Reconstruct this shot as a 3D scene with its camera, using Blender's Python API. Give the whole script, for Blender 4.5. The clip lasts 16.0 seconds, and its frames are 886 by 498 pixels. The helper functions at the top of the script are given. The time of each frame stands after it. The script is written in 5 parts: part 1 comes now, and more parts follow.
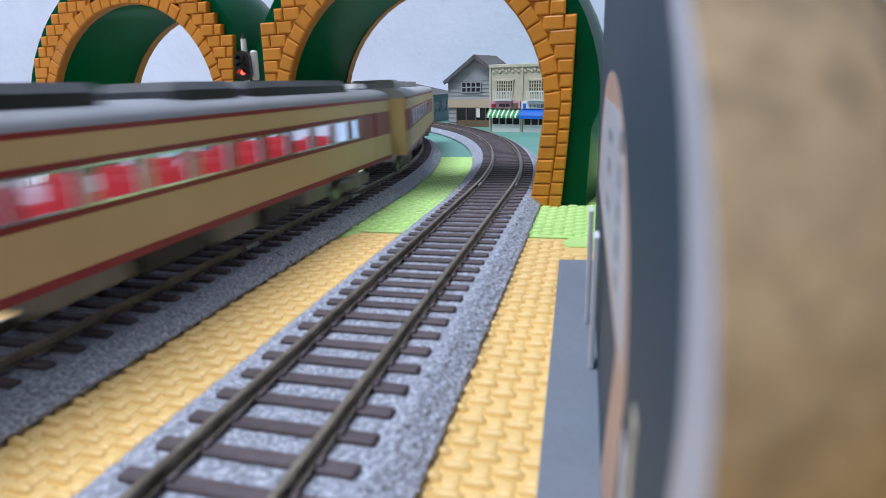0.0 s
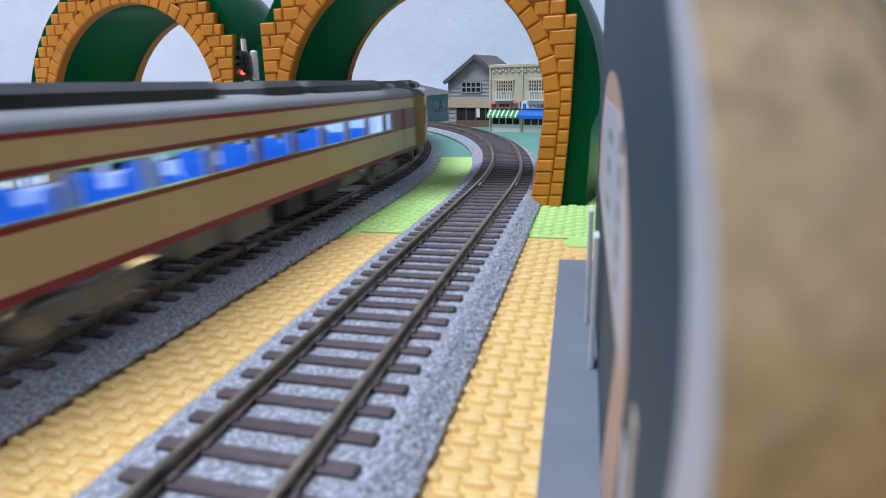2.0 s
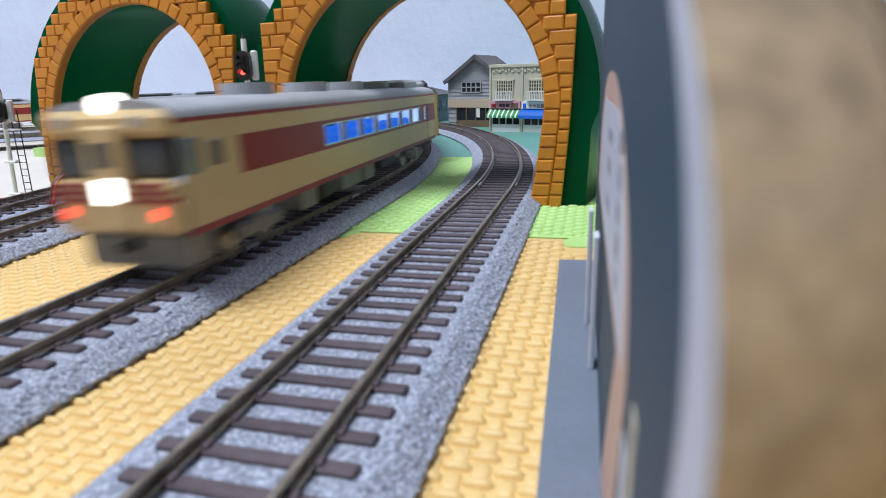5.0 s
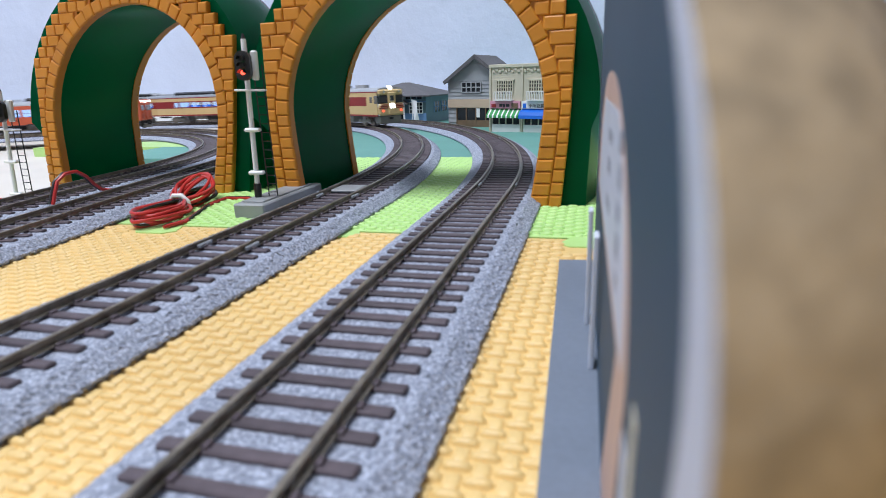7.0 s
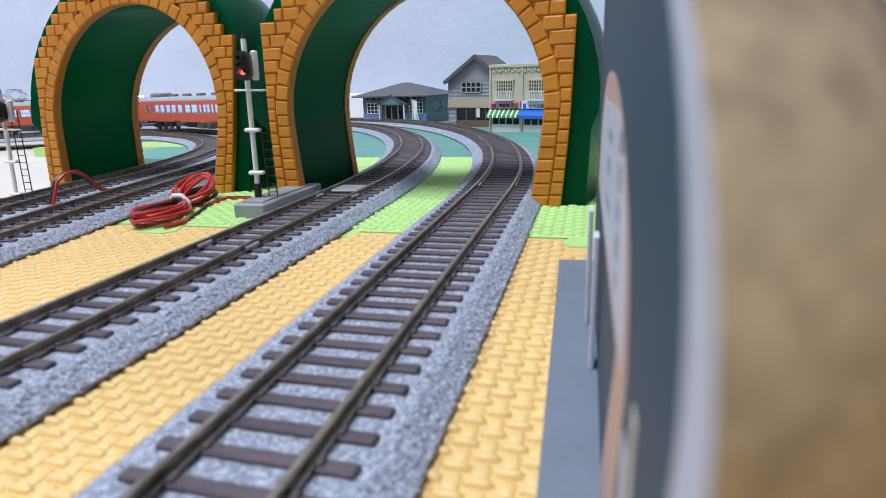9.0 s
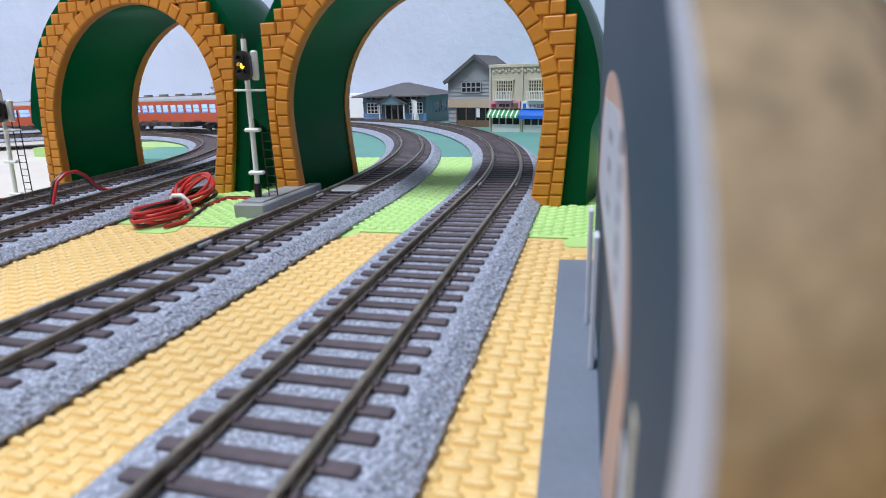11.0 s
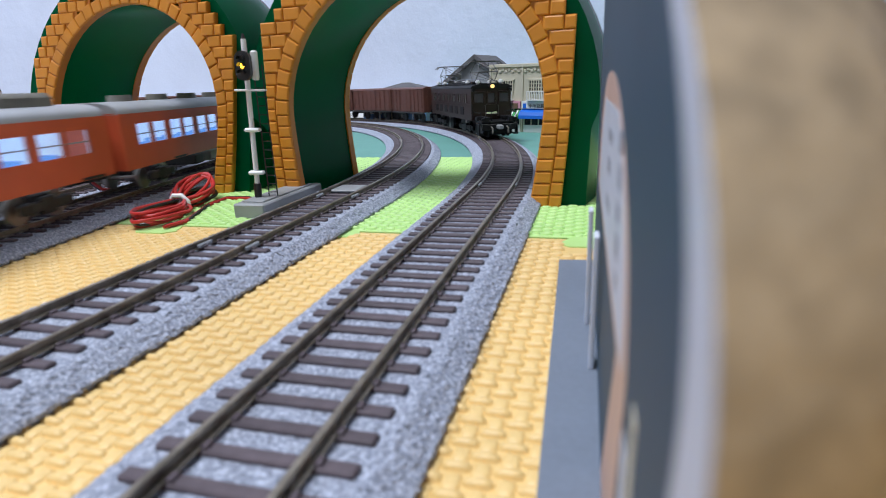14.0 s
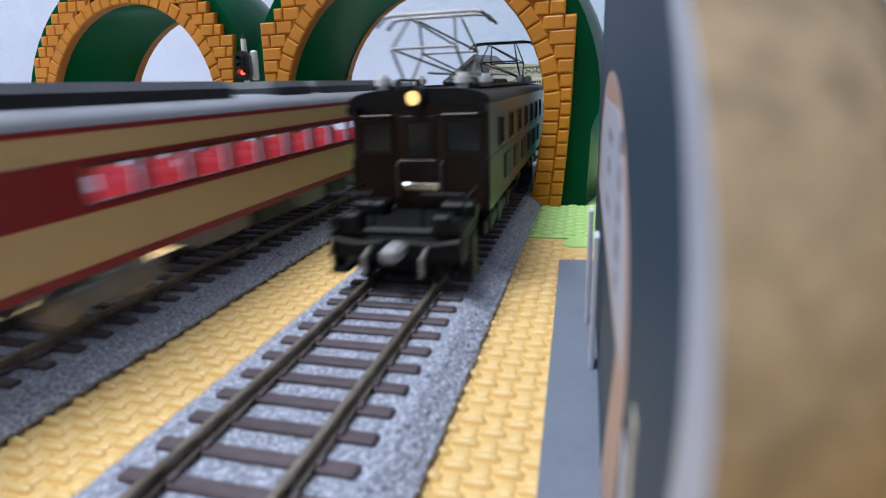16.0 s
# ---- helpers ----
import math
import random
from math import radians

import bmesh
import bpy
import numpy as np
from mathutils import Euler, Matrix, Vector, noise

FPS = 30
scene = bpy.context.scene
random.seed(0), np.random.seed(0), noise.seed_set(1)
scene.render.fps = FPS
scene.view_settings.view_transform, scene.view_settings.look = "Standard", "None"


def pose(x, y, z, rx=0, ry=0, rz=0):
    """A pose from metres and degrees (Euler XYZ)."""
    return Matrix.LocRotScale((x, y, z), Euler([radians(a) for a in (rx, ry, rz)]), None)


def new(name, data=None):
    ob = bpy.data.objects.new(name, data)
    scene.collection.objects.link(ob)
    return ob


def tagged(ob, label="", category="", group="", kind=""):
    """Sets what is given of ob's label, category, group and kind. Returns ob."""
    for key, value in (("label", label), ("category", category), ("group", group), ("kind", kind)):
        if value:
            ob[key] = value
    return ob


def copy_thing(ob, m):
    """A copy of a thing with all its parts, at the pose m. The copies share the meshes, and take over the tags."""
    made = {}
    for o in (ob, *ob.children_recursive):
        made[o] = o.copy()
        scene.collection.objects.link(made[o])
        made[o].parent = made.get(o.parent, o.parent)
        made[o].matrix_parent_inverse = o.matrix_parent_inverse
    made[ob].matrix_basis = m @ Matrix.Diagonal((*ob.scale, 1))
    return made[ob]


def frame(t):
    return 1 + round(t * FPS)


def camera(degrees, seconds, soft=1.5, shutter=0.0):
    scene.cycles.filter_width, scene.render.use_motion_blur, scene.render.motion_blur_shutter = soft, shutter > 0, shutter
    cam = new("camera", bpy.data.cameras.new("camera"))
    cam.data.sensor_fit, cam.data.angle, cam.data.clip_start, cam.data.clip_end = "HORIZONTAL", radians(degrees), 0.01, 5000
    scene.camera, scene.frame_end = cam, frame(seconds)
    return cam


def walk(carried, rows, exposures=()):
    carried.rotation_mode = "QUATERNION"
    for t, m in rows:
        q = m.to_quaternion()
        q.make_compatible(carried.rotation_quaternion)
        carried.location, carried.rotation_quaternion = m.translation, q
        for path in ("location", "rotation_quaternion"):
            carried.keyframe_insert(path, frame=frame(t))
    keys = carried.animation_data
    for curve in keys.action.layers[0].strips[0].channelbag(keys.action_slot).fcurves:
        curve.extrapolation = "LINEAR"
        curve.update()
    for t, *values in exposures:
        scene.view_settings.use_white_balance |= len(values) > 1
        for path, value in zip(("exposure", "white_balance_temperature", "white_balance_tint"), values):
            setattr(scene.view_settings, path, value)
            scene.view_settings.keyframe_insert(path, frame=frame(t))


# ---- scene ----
cam = camera(77.36, 16.0, soft=0.8, shutter=0.7)
EYE = pose(0, 0, 0.0527, 0, 0, 15.3) @ pose(0, 0, 0, 90 - 16.55, 0, 0) @ pose(0, 0, 0, 0, 0, -2.18)
walk(cam, [(0.0, EYE), (16.0, EYE)])
cam.data.dof.use_dof = True
cam.data.dof.focus_distance = 0.50
cam.data.dof.aperture_fstop = 27

# ---- light: a closed room with one large ceiling lamp ----
world = bpy.data.worlds.new("room_air")
world.use_nodes = True
world.node_tree.nodes["Background"].inputs[0].default_value = (0.55, 0.62, 0.75, 1)
world.node_tree.nodes["Background"].inputs[1].default_value = 0.05
scene.world = world
scene.view_settings.exposure = 0.0


def ceiling_area(x, y, w, d, power):
    data = bpy.data.lights.new("ceiling_lamp_light", "AREA")
    data.shape, data.size, data.size_y, data.energy, data.color = "RECTANGLE", w, d, power, (0.82, 0.885, 1.0)
    ob = new("ceiling_lamp_light", data)
    ob.matrix_world = pose(x, y, 2.32)
    return ob


ceiling_area(-0.70, -0.32, 1.1, 1.0, 83)


# ---- materials ----
def material(name, color, rough=0.5, metal=0.0, var=0.12, scale=60.0, bump=0.0, bscale=None, emit=0.0, color2=None, coat=0.0,
             fine=0.0, fscale=900.0, subsurf=0.0, rand=0.0, bdist=0.0006, spec=0.5, see=0.0, see_color=None):
    """A principled material with two scales of variation (cloudy and fine), a bump, and a change from piece to piece."""
    m = bpy.data.materials.new(name)
    m.use_nodes = True
    nt = m.node_tree
    b = nt.nodes["Principled BSDF"]
    b.inputs["Roughness"].default_value, b.inputs["Metallic"].default_value = rough, metal
    b.inputs["Coat Weight"].default_value, b.inputs["Specular IOR Level"].default_value = coat, spec
    if subsurf:
        b.inputs["Subsurface Weight"].default_value = subsurf
        b.inputs["Subsurface Radius"].default_value = (0.002, 0.001, 0.0006)
    tc = nt.nodes.new("ShaderNodeTexCoord")
    n1 = nt.nodes.new("ShaderNodeTexNoise")
    n1.inputs["Scale"].default_value, n1.inputs["Detail"].default_value = scale, 4
    nt.links.new(tc.outputs["Object"], n1.inputs["Vector"])
    ramp = nt.nodes.new("ShaderNodeValToRGB")
    c2 = color2 or tuple(c * (1 - var) for c in color)
    c1 = color if color2 else tuple(min(1, c * (1 + var)) for c in color)
    ramp.color_ramp.elements[0].position, ramp.color_ramp.elements[0].color = 0.35, (*c2, 1)
    ramp.color_ramp.elements[1].position, ramp.color_ramp.elements[1].color = 0.68, (*c1, 1)
    nt.links.new(n1.outputs["Fac"], ramp.inputs["Fac"])
    last = ramp.outputs["Color"]
    n2 = nt.nodes.new("ShaderNodeTexNoise")
    n2.inputs["Scale"].default_value, n2.inputs["Detail"].default_value = fscale, 2
    nt.links.new(tc.outputs["Object"], n2.inputs["Vector"])
    if fine:
        mr = nt.nodes.new("ShaderNodeMapRange")
        mr.inputs["From Min"].default_value, mr.inputs["From Max"].default_value = 0.3, 0.7
        mr.inputs["To Min"].default_value, mr.inputs["To Max"].default_value = 1 - fine, 1 + fine
        nt.links.new(n2.outputs["Fac"], mr.inputs["Value"])
        mx = nt.nodes.new("ShaderNodeVectorMath")
        mx.operation = "SCALE"
        nt.links.new(last, mx.inputs[0])
        nt.links.new(mr.outputs["Result"], mx.inputs["Scale"])
        last = mx.outputs["Vector"]
    if rand:
        oi = nt.nodes.new("ShaderNodeObjectInfo")
        mr2 = nt.nodes.new("ShaderNodeMapRange")
        mr2.inputs["To Min"].default_value, mr2.inputs["To Max"].default_value = 1 - rand, 1 + rand
        nt.links.new(oi.outputs["Random"], mr2.inputs["Value"])
        mx2 = nt.nodes.new("ShaderNodeVectorMath")
        mx2.operation = "SCALE"
        nt.links.new(last, mx2.inputs[0])
        nt.links.new(mr2.outputs["Result"], mx2.inputs["Scale"])
        last = mx2.outputs["Vector"]
    nt.links.new(last, b.inputs["Base Color"])
    if bump:
        bp = nt.nodes.new("ShaderNodeBump")
        bp.inputs["Strength"].default_value, bp.inputs["Distance"].default_value = bump, bdist
        n3 = nt.nodes.new("ShaderNodeTexNoise")
        n3.inputs["Scale"].default_value, n3.inputs["Detail"].default_value = bscale or fscale, 3
        nt.links.new(tc.outputs["Object"], n3.inputs["Vector"])
        nt.links.new(n3.outputs["Fac"], bp.inputs["Height"])
        nt.links.new(bp.outputs["Normal"], b.inputs["Normal"])
    if see:
        # thin plastic that lets some light through
        tr, mix = nt.nodes.new("ShaderNodeBsdfTranslucent"), nt.nodes.new("ShaderNodeMixShader")
        tr.inputs["Color"].default_value = (*see_color, 1)
        mix.inputs["Fac"].default_value = see
        nt.links.new(b.outputs["BSDF"], mix.inputs[1])
        nt.links.new(tr.outputs["BSDF"], mix.inputs[2])
        nt.links.new(mix.outputs["Shader"], nt.nodes["Material Output"].inputs["Surface"])
    if emit:
        b.inputs["Emission Color"].default_value = (*color, 1)
        b.inputs["Emission Strength"].default_value = emit
    return m


def glass(name, tint=(0.85, 0.92, 0.95), rough=0.03):
    m = bpy.data.materials.new(name)
    m.use_nodes = True
    b = m.node_tree.nodes["Principled BSDF"]
    b.inputs["Base Color"].default_value = (*tint, 1)
    b.inputs["Roughness"].default_value, b.inputs["Transmission Weight"].default_value = rough, 1.0
    b.inputs["IOR"].default_value = 1.05
    return m


MAT = {
    "wall": material("wallpaper", (0.585, 0.64, 0.78), 0.75, var=0.05, scale=6, bump=1.0, bscale=48, bdist=0.0022, fine=0.03, fscale=300),
    "wall_plain": material("wall_paint", (0.45, 0.44, 0.43), 0.8, var=0.03, scale=3),
    "ceiling": material("ceiling_paint", (0.8, 0.8, 0.79), 0.9, var=0.02, scale=3),
    "floor": material("cream_floor", (0.66, 0.60, 0.52), 0.5, var=0.06, scale=14, bump=0.2, bscale=300),
    "skirting": material("white_skirting", (0.8, 0.82, 0.84), 0.4, var=0.03, scale=8),
    "yellow": material("yellow_foam", (0.75, 0.515, 0.205), 0.42, var=0.07, scale=16, bump=0.25, bscale=1800, fine=0.05, fscale=2500),
    "lime": material("lime_foam", (0.46, 0.70, 0.24), 0.42, var=0.07, scale=16, bump=0.25, bscale=1800, fine=0.05, fscale=2500),
    "teal": material("teal_foam", (0.115, 0.30, 0.25), 0.6, var=0.07, scale=16, bump=0.25, bscale=1800, fine=0.05, fscale=2500),
    "ballast": material("moulded_ballast", (0.43, 0.455, 0.545), 0.85, color2=(0.20, 0.22, 0.275), scale=1150, bump=0.9, bscale=1500, fine=0.42, fscale=1700),
    "sleeper": material("brown_sleeper_plastic", (0.082, 0.061, 0.070), 0.6, var=0.2, scale=300, bump=0.3, bscale=1500, rand=0.15),
    "rail": material("blackened_rail", (0.23, 0.195, 0.15), 0.40, metal=0.6, var=0.3, scale=120, fine=0.15),
    "brick": material("orange_plastic_brick", (0.64, 0.245, 0.022), 0.36, var=0.06, scale=70, bump=0.12, bscale=400, subsurf=0.05, rand=0.05),
    "joint": material("orange_plastic_joint", (0.56, 0.20, 0.020), 0.42, var=0.08, scale=70),
    "hill": material("green_glossy_plastic", (0.0, 0.070, 0.029), 0.20, var=0.14, scale=26, bump=0.3, bscale=55, spec=0.09, see=0.32, see_color=(0.0, 0.40, 0.17)),
    "cream": material("cream_train_paint", (0.62, 0.44, 0.21), 0.35, var=0.03, scale=60),
    "red": material("dark_red_train_paint", (0.26, 0.022, 0.022), 0.35, var=0.05, scale=60),
    "roof": material("grey_train_roof", (0.25, 0.265, 0.30), 0.5, var=0.08, scale=90),
    "roof_dark": material("dark_roof_units", (0.050, 0.056, 0.068), 0.6, var=0.15, scale=120),
    "silver": material("pale_grey_cowl", (0.34, 0.35, 0.37), 0.45, var=0.06, scale=90),
    "under": material("dark_underframe", (0.022, 0.021, 0.021), 0.6, var=0.25, scale=150),
    "under_grey": material("grey_underframe", (0.19, 0.18, 0.155), 0.55, var=0.15, scale=150),
    "wheel": material("wheel_steel", (0.28, 0.26, 0.24), 0.35, metal=0.8, var=0.1),
    "orange": material("vermilion_train_paint", (0.60, 0.11, 0.048), 0.38, var=0.05, scale=60),
    # cabin surfaces emit the window light themselves; no lamp is modelled
    "interior": material("self_glowing_cabin_panel", (0.70, 0.81, 1.0), 0.6, var=0.12, scale=70, emit=0.34),
    # seat cloth gives off a faint glow in place of cabin lamps
    "seat_blue": material("glowing_blue_moquette_seat", (0.015, 0.21, 0.78), 0.6, var=0.1, emit=0.15),
    "seat_pale": material("glowing_pale_blue_moquette_seat", (0.22, 0.42, 0.75), 0.6, var=0.1, emit=0.25),
    "seat_red": material("glowing_red_moquette_seat", (0.68, 0.05, 0.06), 0.6, var=0.1, emit=0.18),
    "glass": glass("train_glass"),
    "dark_glass": material("dark_window", (0.02, 0.025, 0.03), 0.08, var=0.1),
    # pale colour stands for a lit cab; nothing shines behind this glass
    "painted_lit_glass": material("cab_glass_painted_as_lit", (0.30, 0.36, 0.42), 0.08, var=0.3, scale=160),
    # grey put into the glass colour for reflections and lit panes
    "cab_glass": material("cab_glass_greyed_for_light", (0.16, 0.16, 0.15), 0.08, var=0.1),
    "steel": material("dull_pantograph_steel", (0.13, 0.125, 0.12), 0.35, metal=0.7, var=0.15, scale=200),
    "loco": material("dark_brown_loco_paint", (0.020, 0.0095, 0.0078), 0.32, var=0.15, scale=90, spec=0.28),
    "loco_black": material("loco_black", (0.005, 0.005, 0.006), 0.5, var=0.2, scale=120, spec=0.22),
    "wagon": material("red_brown_wagon_paint", (0.105, 0.035, 0.022), 0.5, var=0.12, scale=110, fine=0.1),
    "chrome": material("bright_metal", (0.62, 0.62, 0.6), 0.22, metal=1.0, var=0.05),
    "white": material("white_paint", (0.80, 0.80, 0.79), 0.4, var=0.03, scale=90),
    "black": material("black_plastic", (0.012, 0.012, 0.013), 0.4, var=0.15, scale=120),
    "grey_box": material("grey_plastic_box", (0.27, 0.275, 0.28), 0.5, var=0.06, scale=120),
    "lamp_white": material("lit_white_lamp", (1.0, 0.97, 0.92), 0.3, var=0.0, emit=3.5),
    "lamp_soft": material("lit_headlamp_lens", (1.0, 0.97, 0.94), 0.3, var=0.0, emit=2.6),
    "lamp_warm": material("lit_warm_lamp", (1.0, 0.66, 0.24), 0.3, var=0.0, emit=1.0),
    "lamp_tail": material("lit_tail_lamp", (1.0, 0.12, 0.06), 0.3, var=0.0, emit=1.5),
    "sig_red": material("lit_red_lens", (1.0, 0.05, 0.03), 0.3, var=0.0, emit=6.0),
    "sig_yellow": material("lit_yellow_lens", (1.0, 0.55, 0.03), 0.3, var=0.0, emit=6.0),
    "sig_green": material("lit_green_lens", (0.05, 1.0, 0.15), 0.3, var=0.0, emit=4.0),
    "plate": material("blue_grey_card", (0.15, 0.175, 0.22), 0.6, var=0.04, scale=60, fine=0.04),
    "card_blue": material("printed_teal_card", (0.018, 0.055, 0.095), 0.6, var=0.12, scale=20),
    "card_white": material("printed_white_band", (0.55, 0.58, 0.66), 0.45, var=0.05, scale=40),
    "print_grey": material("grey_print", (0.22, 0.24, 0.30), 0.5, var=0.05),
    "card_pink": material("printed_pink_shape", (0.56, 0.37, 0.29), 0.45, var=0.06, scale=40),
    "card_tan": material("brown_kraft_board", (0.315, 0.232, 0.142), 0.75, var=0.26, scale=330, bump=0.5, bscale=420, fine=0.10, fscale=90),
    "clap_grey": material("grey_clapboard", (0.30, 0.315, 0.33), 0.6, var=0.06, scale=60),
    "clap_blue": material("blue_clapboard", (0.17, 0.32, 0.55), 0.6, var=0.05, scale=60),
    "side_teal": material("grey_teal_siding", (0.14, 0.23, 0.27), 0.6, var=0.05, scale=60),
    "tile_roof": material("dark_grey_roof_sheet", (0.105, 0.10, 0.105), 0.6, var=0.08, scale=90, bump=0.3, bscale=700),
    "shop": material("cream_plaster", (0.54, 0.50, 0.39), 0.7, var=0.05, scale=80),
    "beige": material("beige_fascia", (0.52, 0.40, 0.29), 0.6, var=0.05, scale=80),
    "wood": material("brown_wood_frame", (0.16, 0.10, 0.06), 0.6, var=0.12, scale=120),
    "awn_green": material("green_awning_cloth", (0.03, 0.28, 0.07), 0.6, var=0.06),
    "awn_blue": material("blue_awning_cloth", (0.01, 0.14, 0.62), 0.5, var=0.05),
    "sign_pink": material("pink_signboard", (0.62, 0.30, 0.38), 0.5, var=0.04),
    "ink": material("dark_ink", (0.03, 0.03, 0.04), 0.6, var=0.1),
    "wire_red": material("red_wire_sheath", (0.48, 0.026, 0.022), 0.35, var=0.06, scale=200),
    "wire_black": material("black_wire_sheath", (0.015, 0.013, 0.013), 0.38, var=0.1, scale=200),
}


# ---- mesh helpers ----
class Mesh:
    def __init__(self):
        self.v, self.f = [], []

    def face_loop(self, pts):
        i = len(self.v)
        self.v += [tuple(p) for p in pts]
        self.f.append(tuple(range(i, i + len(pts))))

    def box(self, x0, x1, y0, y1, z0, z1, bevel=0.0, m=None):
        if bevel <= 0:
            p = [(x, y, z) for z in (z0, z1) for y in (y0, y1) for x in (x0, x1)]
            faces = [(0, 2, 3, 1), (4, 5, 7, 6), (0, 1, 5, 4), (2, 6, 7, 3), (0, 4, 6, 2), (1, 3, 7, 5)]
        else:
            b = min(bevel, (x1 - x0) * 0.45, (y1 - y0) * 0.45, (z1 - z0) * 0.45)
            p, idx = [], {}
            for sx in (0, 1):
                for sy in (0, 1):
                    for sz in (0, 1):
                        X, Y, Z = (x0, x1)[sx], (y0, y1)[sy], (z0, z1)[sz]
                        dx, dy, dz = (b, -b)[sx], (b, -b)[sy], (b, -b)[sz]
                        for ax, q in (("x", (X, Y + dy, Z + dz)), ("y", (X + dx, Y, Z + dz)), ("z", (X + dx, Y + dy, Z))):
                            idx[sx, sy, sz, ax] = len(p)
                            p.append(q)
            faces = []
            for s in (0, 1):
                faces.append(tuple(idx[s, a, c, "x"] for a, c in ((0, 0), (1, 0), (1, 1), (0, 1))))
                faces.append(tuple(idx[a, s, c, "y"] for a, c in ((0, 0), (1, 0), (1, 1), (0, 1))))
                faces.append(tuple(idx[a, c, s, "z"] for a, c in ((0, 0), (1, 0), (1, 1), (0, 1))))
                for u in (0, 1):
                    faces.append((idx[s, u, 0, "x"], idx[s, u, 1, "x"], idx[s, u, 1, "y"], idx[s, u, 0, "y"]))
                    faces.append((idx[s, 0, u, "x"], idx[s, 1, u, "x"], idx[s, 1, u, "z"], idx[s, 0, u, "z"]))
                    faces.append((idx[0, s, u, "y"], idx[1, s, u, "y"], idx[1, s, u, "z"], idx[0, s, u, "z"]))
                    for w in (0, 1):
                        faces.append((idx[s, u, w, "x"], idx[s, u, w, "y"], idx[s, u, w, "z"]))
        i = len(self.v)
        self.v += [tuple(m @ Vector(q)) for q in p] if m else p
        self.f += [tuple(i + k for k in f) for f in faces]
        return self

    def prism(self, outline, depth, m):
        """Extrudes a flat outline of (a, b) by depth along the third axis; m places it."""
        n, i = len(outline), len(self.v)
        for c in (0, depth):
            self.v += [tuple(m @ Vector((a, b, c))) for a, b in outline]
        self.f.append(tuple(range(i + n - 1, i - 1, -1)))
        self.f.append(tuple(range(i + n, i + 2 * n)))
        self.f += [(i + k, i + (k + 1) % n, i + n + (k + 1) % n, i + n + k) for k in range(n)]
        return self

    def cyl(self, p0, p1, r0, r1=None, n=12):
        return self.tube([p0, p1], [r0, r0 if r1 is None else r1], n)

    def tube(self, pts, radii, n=8):
        pts = [Vector(p) for p in pts]
        if not isinstance(radii, (list, tuple)):
            radii = [radii] * len(pts)
        i, up = len(self.v), None
        for k, p in enumerate(pts):
            d = (pts[min(k + 1, len(pts) - 1)] - pts[max(k - 1, 0)]).normalized()
            if up is None:
                up = Vector((0, 0, 1)) if abs(d.z) < 0.9 else Vector((1, 0, 0))
            a = d.cross(up).normalized()
            up = a.cross(d).normalized()
            for j in range(n):
                t = 2 * math.pi * j / n
                self.v.append(tuple(p + (a * math.cos(t) + up * math.sin(t)) * radii[k]))
        for k in range(len(pts) - 1):
            for j in range(n):
                self.f.append((i + k * n + j, i + k * n + (j + 1) % n, i + (k + 1) * n + (j + 1) % n, i + (k + 1) * n + j))
        self.f.append(tuple(range(i + n - 1, i - 1, -1)))
        e = i + (len(pts) - 1) * n
        self.f.append(tuple(range(e, e + n)))
        return self

    def loft(self, rings, closed=True, caps=True):
        i, n = len(self.v), len(rings[0])
        for r in rings:
            self.v += [tuple(p) for p in r]
        for k in range(len(rings) - 1):
            for j in range(n if closed else n - 1):
                self.f.append((i + k * n + j, i + k * n + (j + 1) % n, i + (k + 1) * n + (j + 1) % n, i + (k + 1) * n + j))
        if caps and closed:
            self.f.append(tuple(range(i + n - 1, i - 1, -1)))
            e = i + (len(rings) - 1) * n
            self.f.append(tuple(range(e, e + n)))
        return self

    def data(self, name, mat, smooth=False):
        me = bpy.data.meshes.new(name)
        me.from_pydata(self.v, [], self.f)
        bm = bmesh.new()
        bm.from_mesh(me)
        bmesh.ops.recalc_face_normals(bm, faces=bm.faces)
        bm.to_mesh(me)
        bm.free()
        if smooth:
            me.polygons.foreach_set("use_smooth", [True] * len(me.polygons))
            me.set_sharp_from_angle(angle=radians(40))
        me.materials.append(mat)
        me.update()
        return me


def part(name, mesh, mat, parent, label="", smooth=False):
    ob = new(name, mesh.data(name, mat, smooth) if isinstance(mesh, Mesh) else mesh)
    ob.parent = parent
    return tagged(ob, label=label)


def thing(name, label, category, group="", kind="", m=None):
    ob = new(name)
    ob.empty_display_size = 0.01
    if m is not None:
        ob.matrix_basis = m
    return tagged(ob, label, category, group, kind)


def structure(name, mesh, mat, label, smooth=False):
    return tagged(new(name, mesh.data(name, mat, smooth)), label=label, kind="structure")


# ---- track plan: closed loops of lines and left-hand arcs, measured along from the straight ----
class Loop:
    def __init__(self, x, y, heading, segments):
        self.seg, s = [], 0.0
        h = radians(heading)
        for kind, a, b in segments:
            self.seg.append((s, kind, x, y, h, a, b))
            if kind == "line":
                x, y = x - a * math.sin(h), y + a * math.cos(h)
                s += a
            else:
                cx, cy = x - a * math.cos(h), y - a * math.sin(h)
                h += radians(b)
                x, y = cx + a * math.cos(h), cy + a * math.sin(h)
                s += a * radians(b)
        self.length = s

    def at(self, s):
        s = s % self.length
        for s0, kind, x, y, h, a, b in reversed(self.seg):
            if s >= s0:
                break
        d = s - s0
        if kind == "line":
            return x - d * math.sin(h), y + d * math.cos(h), h
        cx, cy, h2 = x - a * math.cos(h), y - a * math.sin(h), h + d / a
        return cx + a * math.cos(h2), cy + a * math.sin(h2), h2

    def offset(self, s, o):
        x, y, h = self.at(s)
        return x + o * math.cos(h), y + o * math.sin(h)


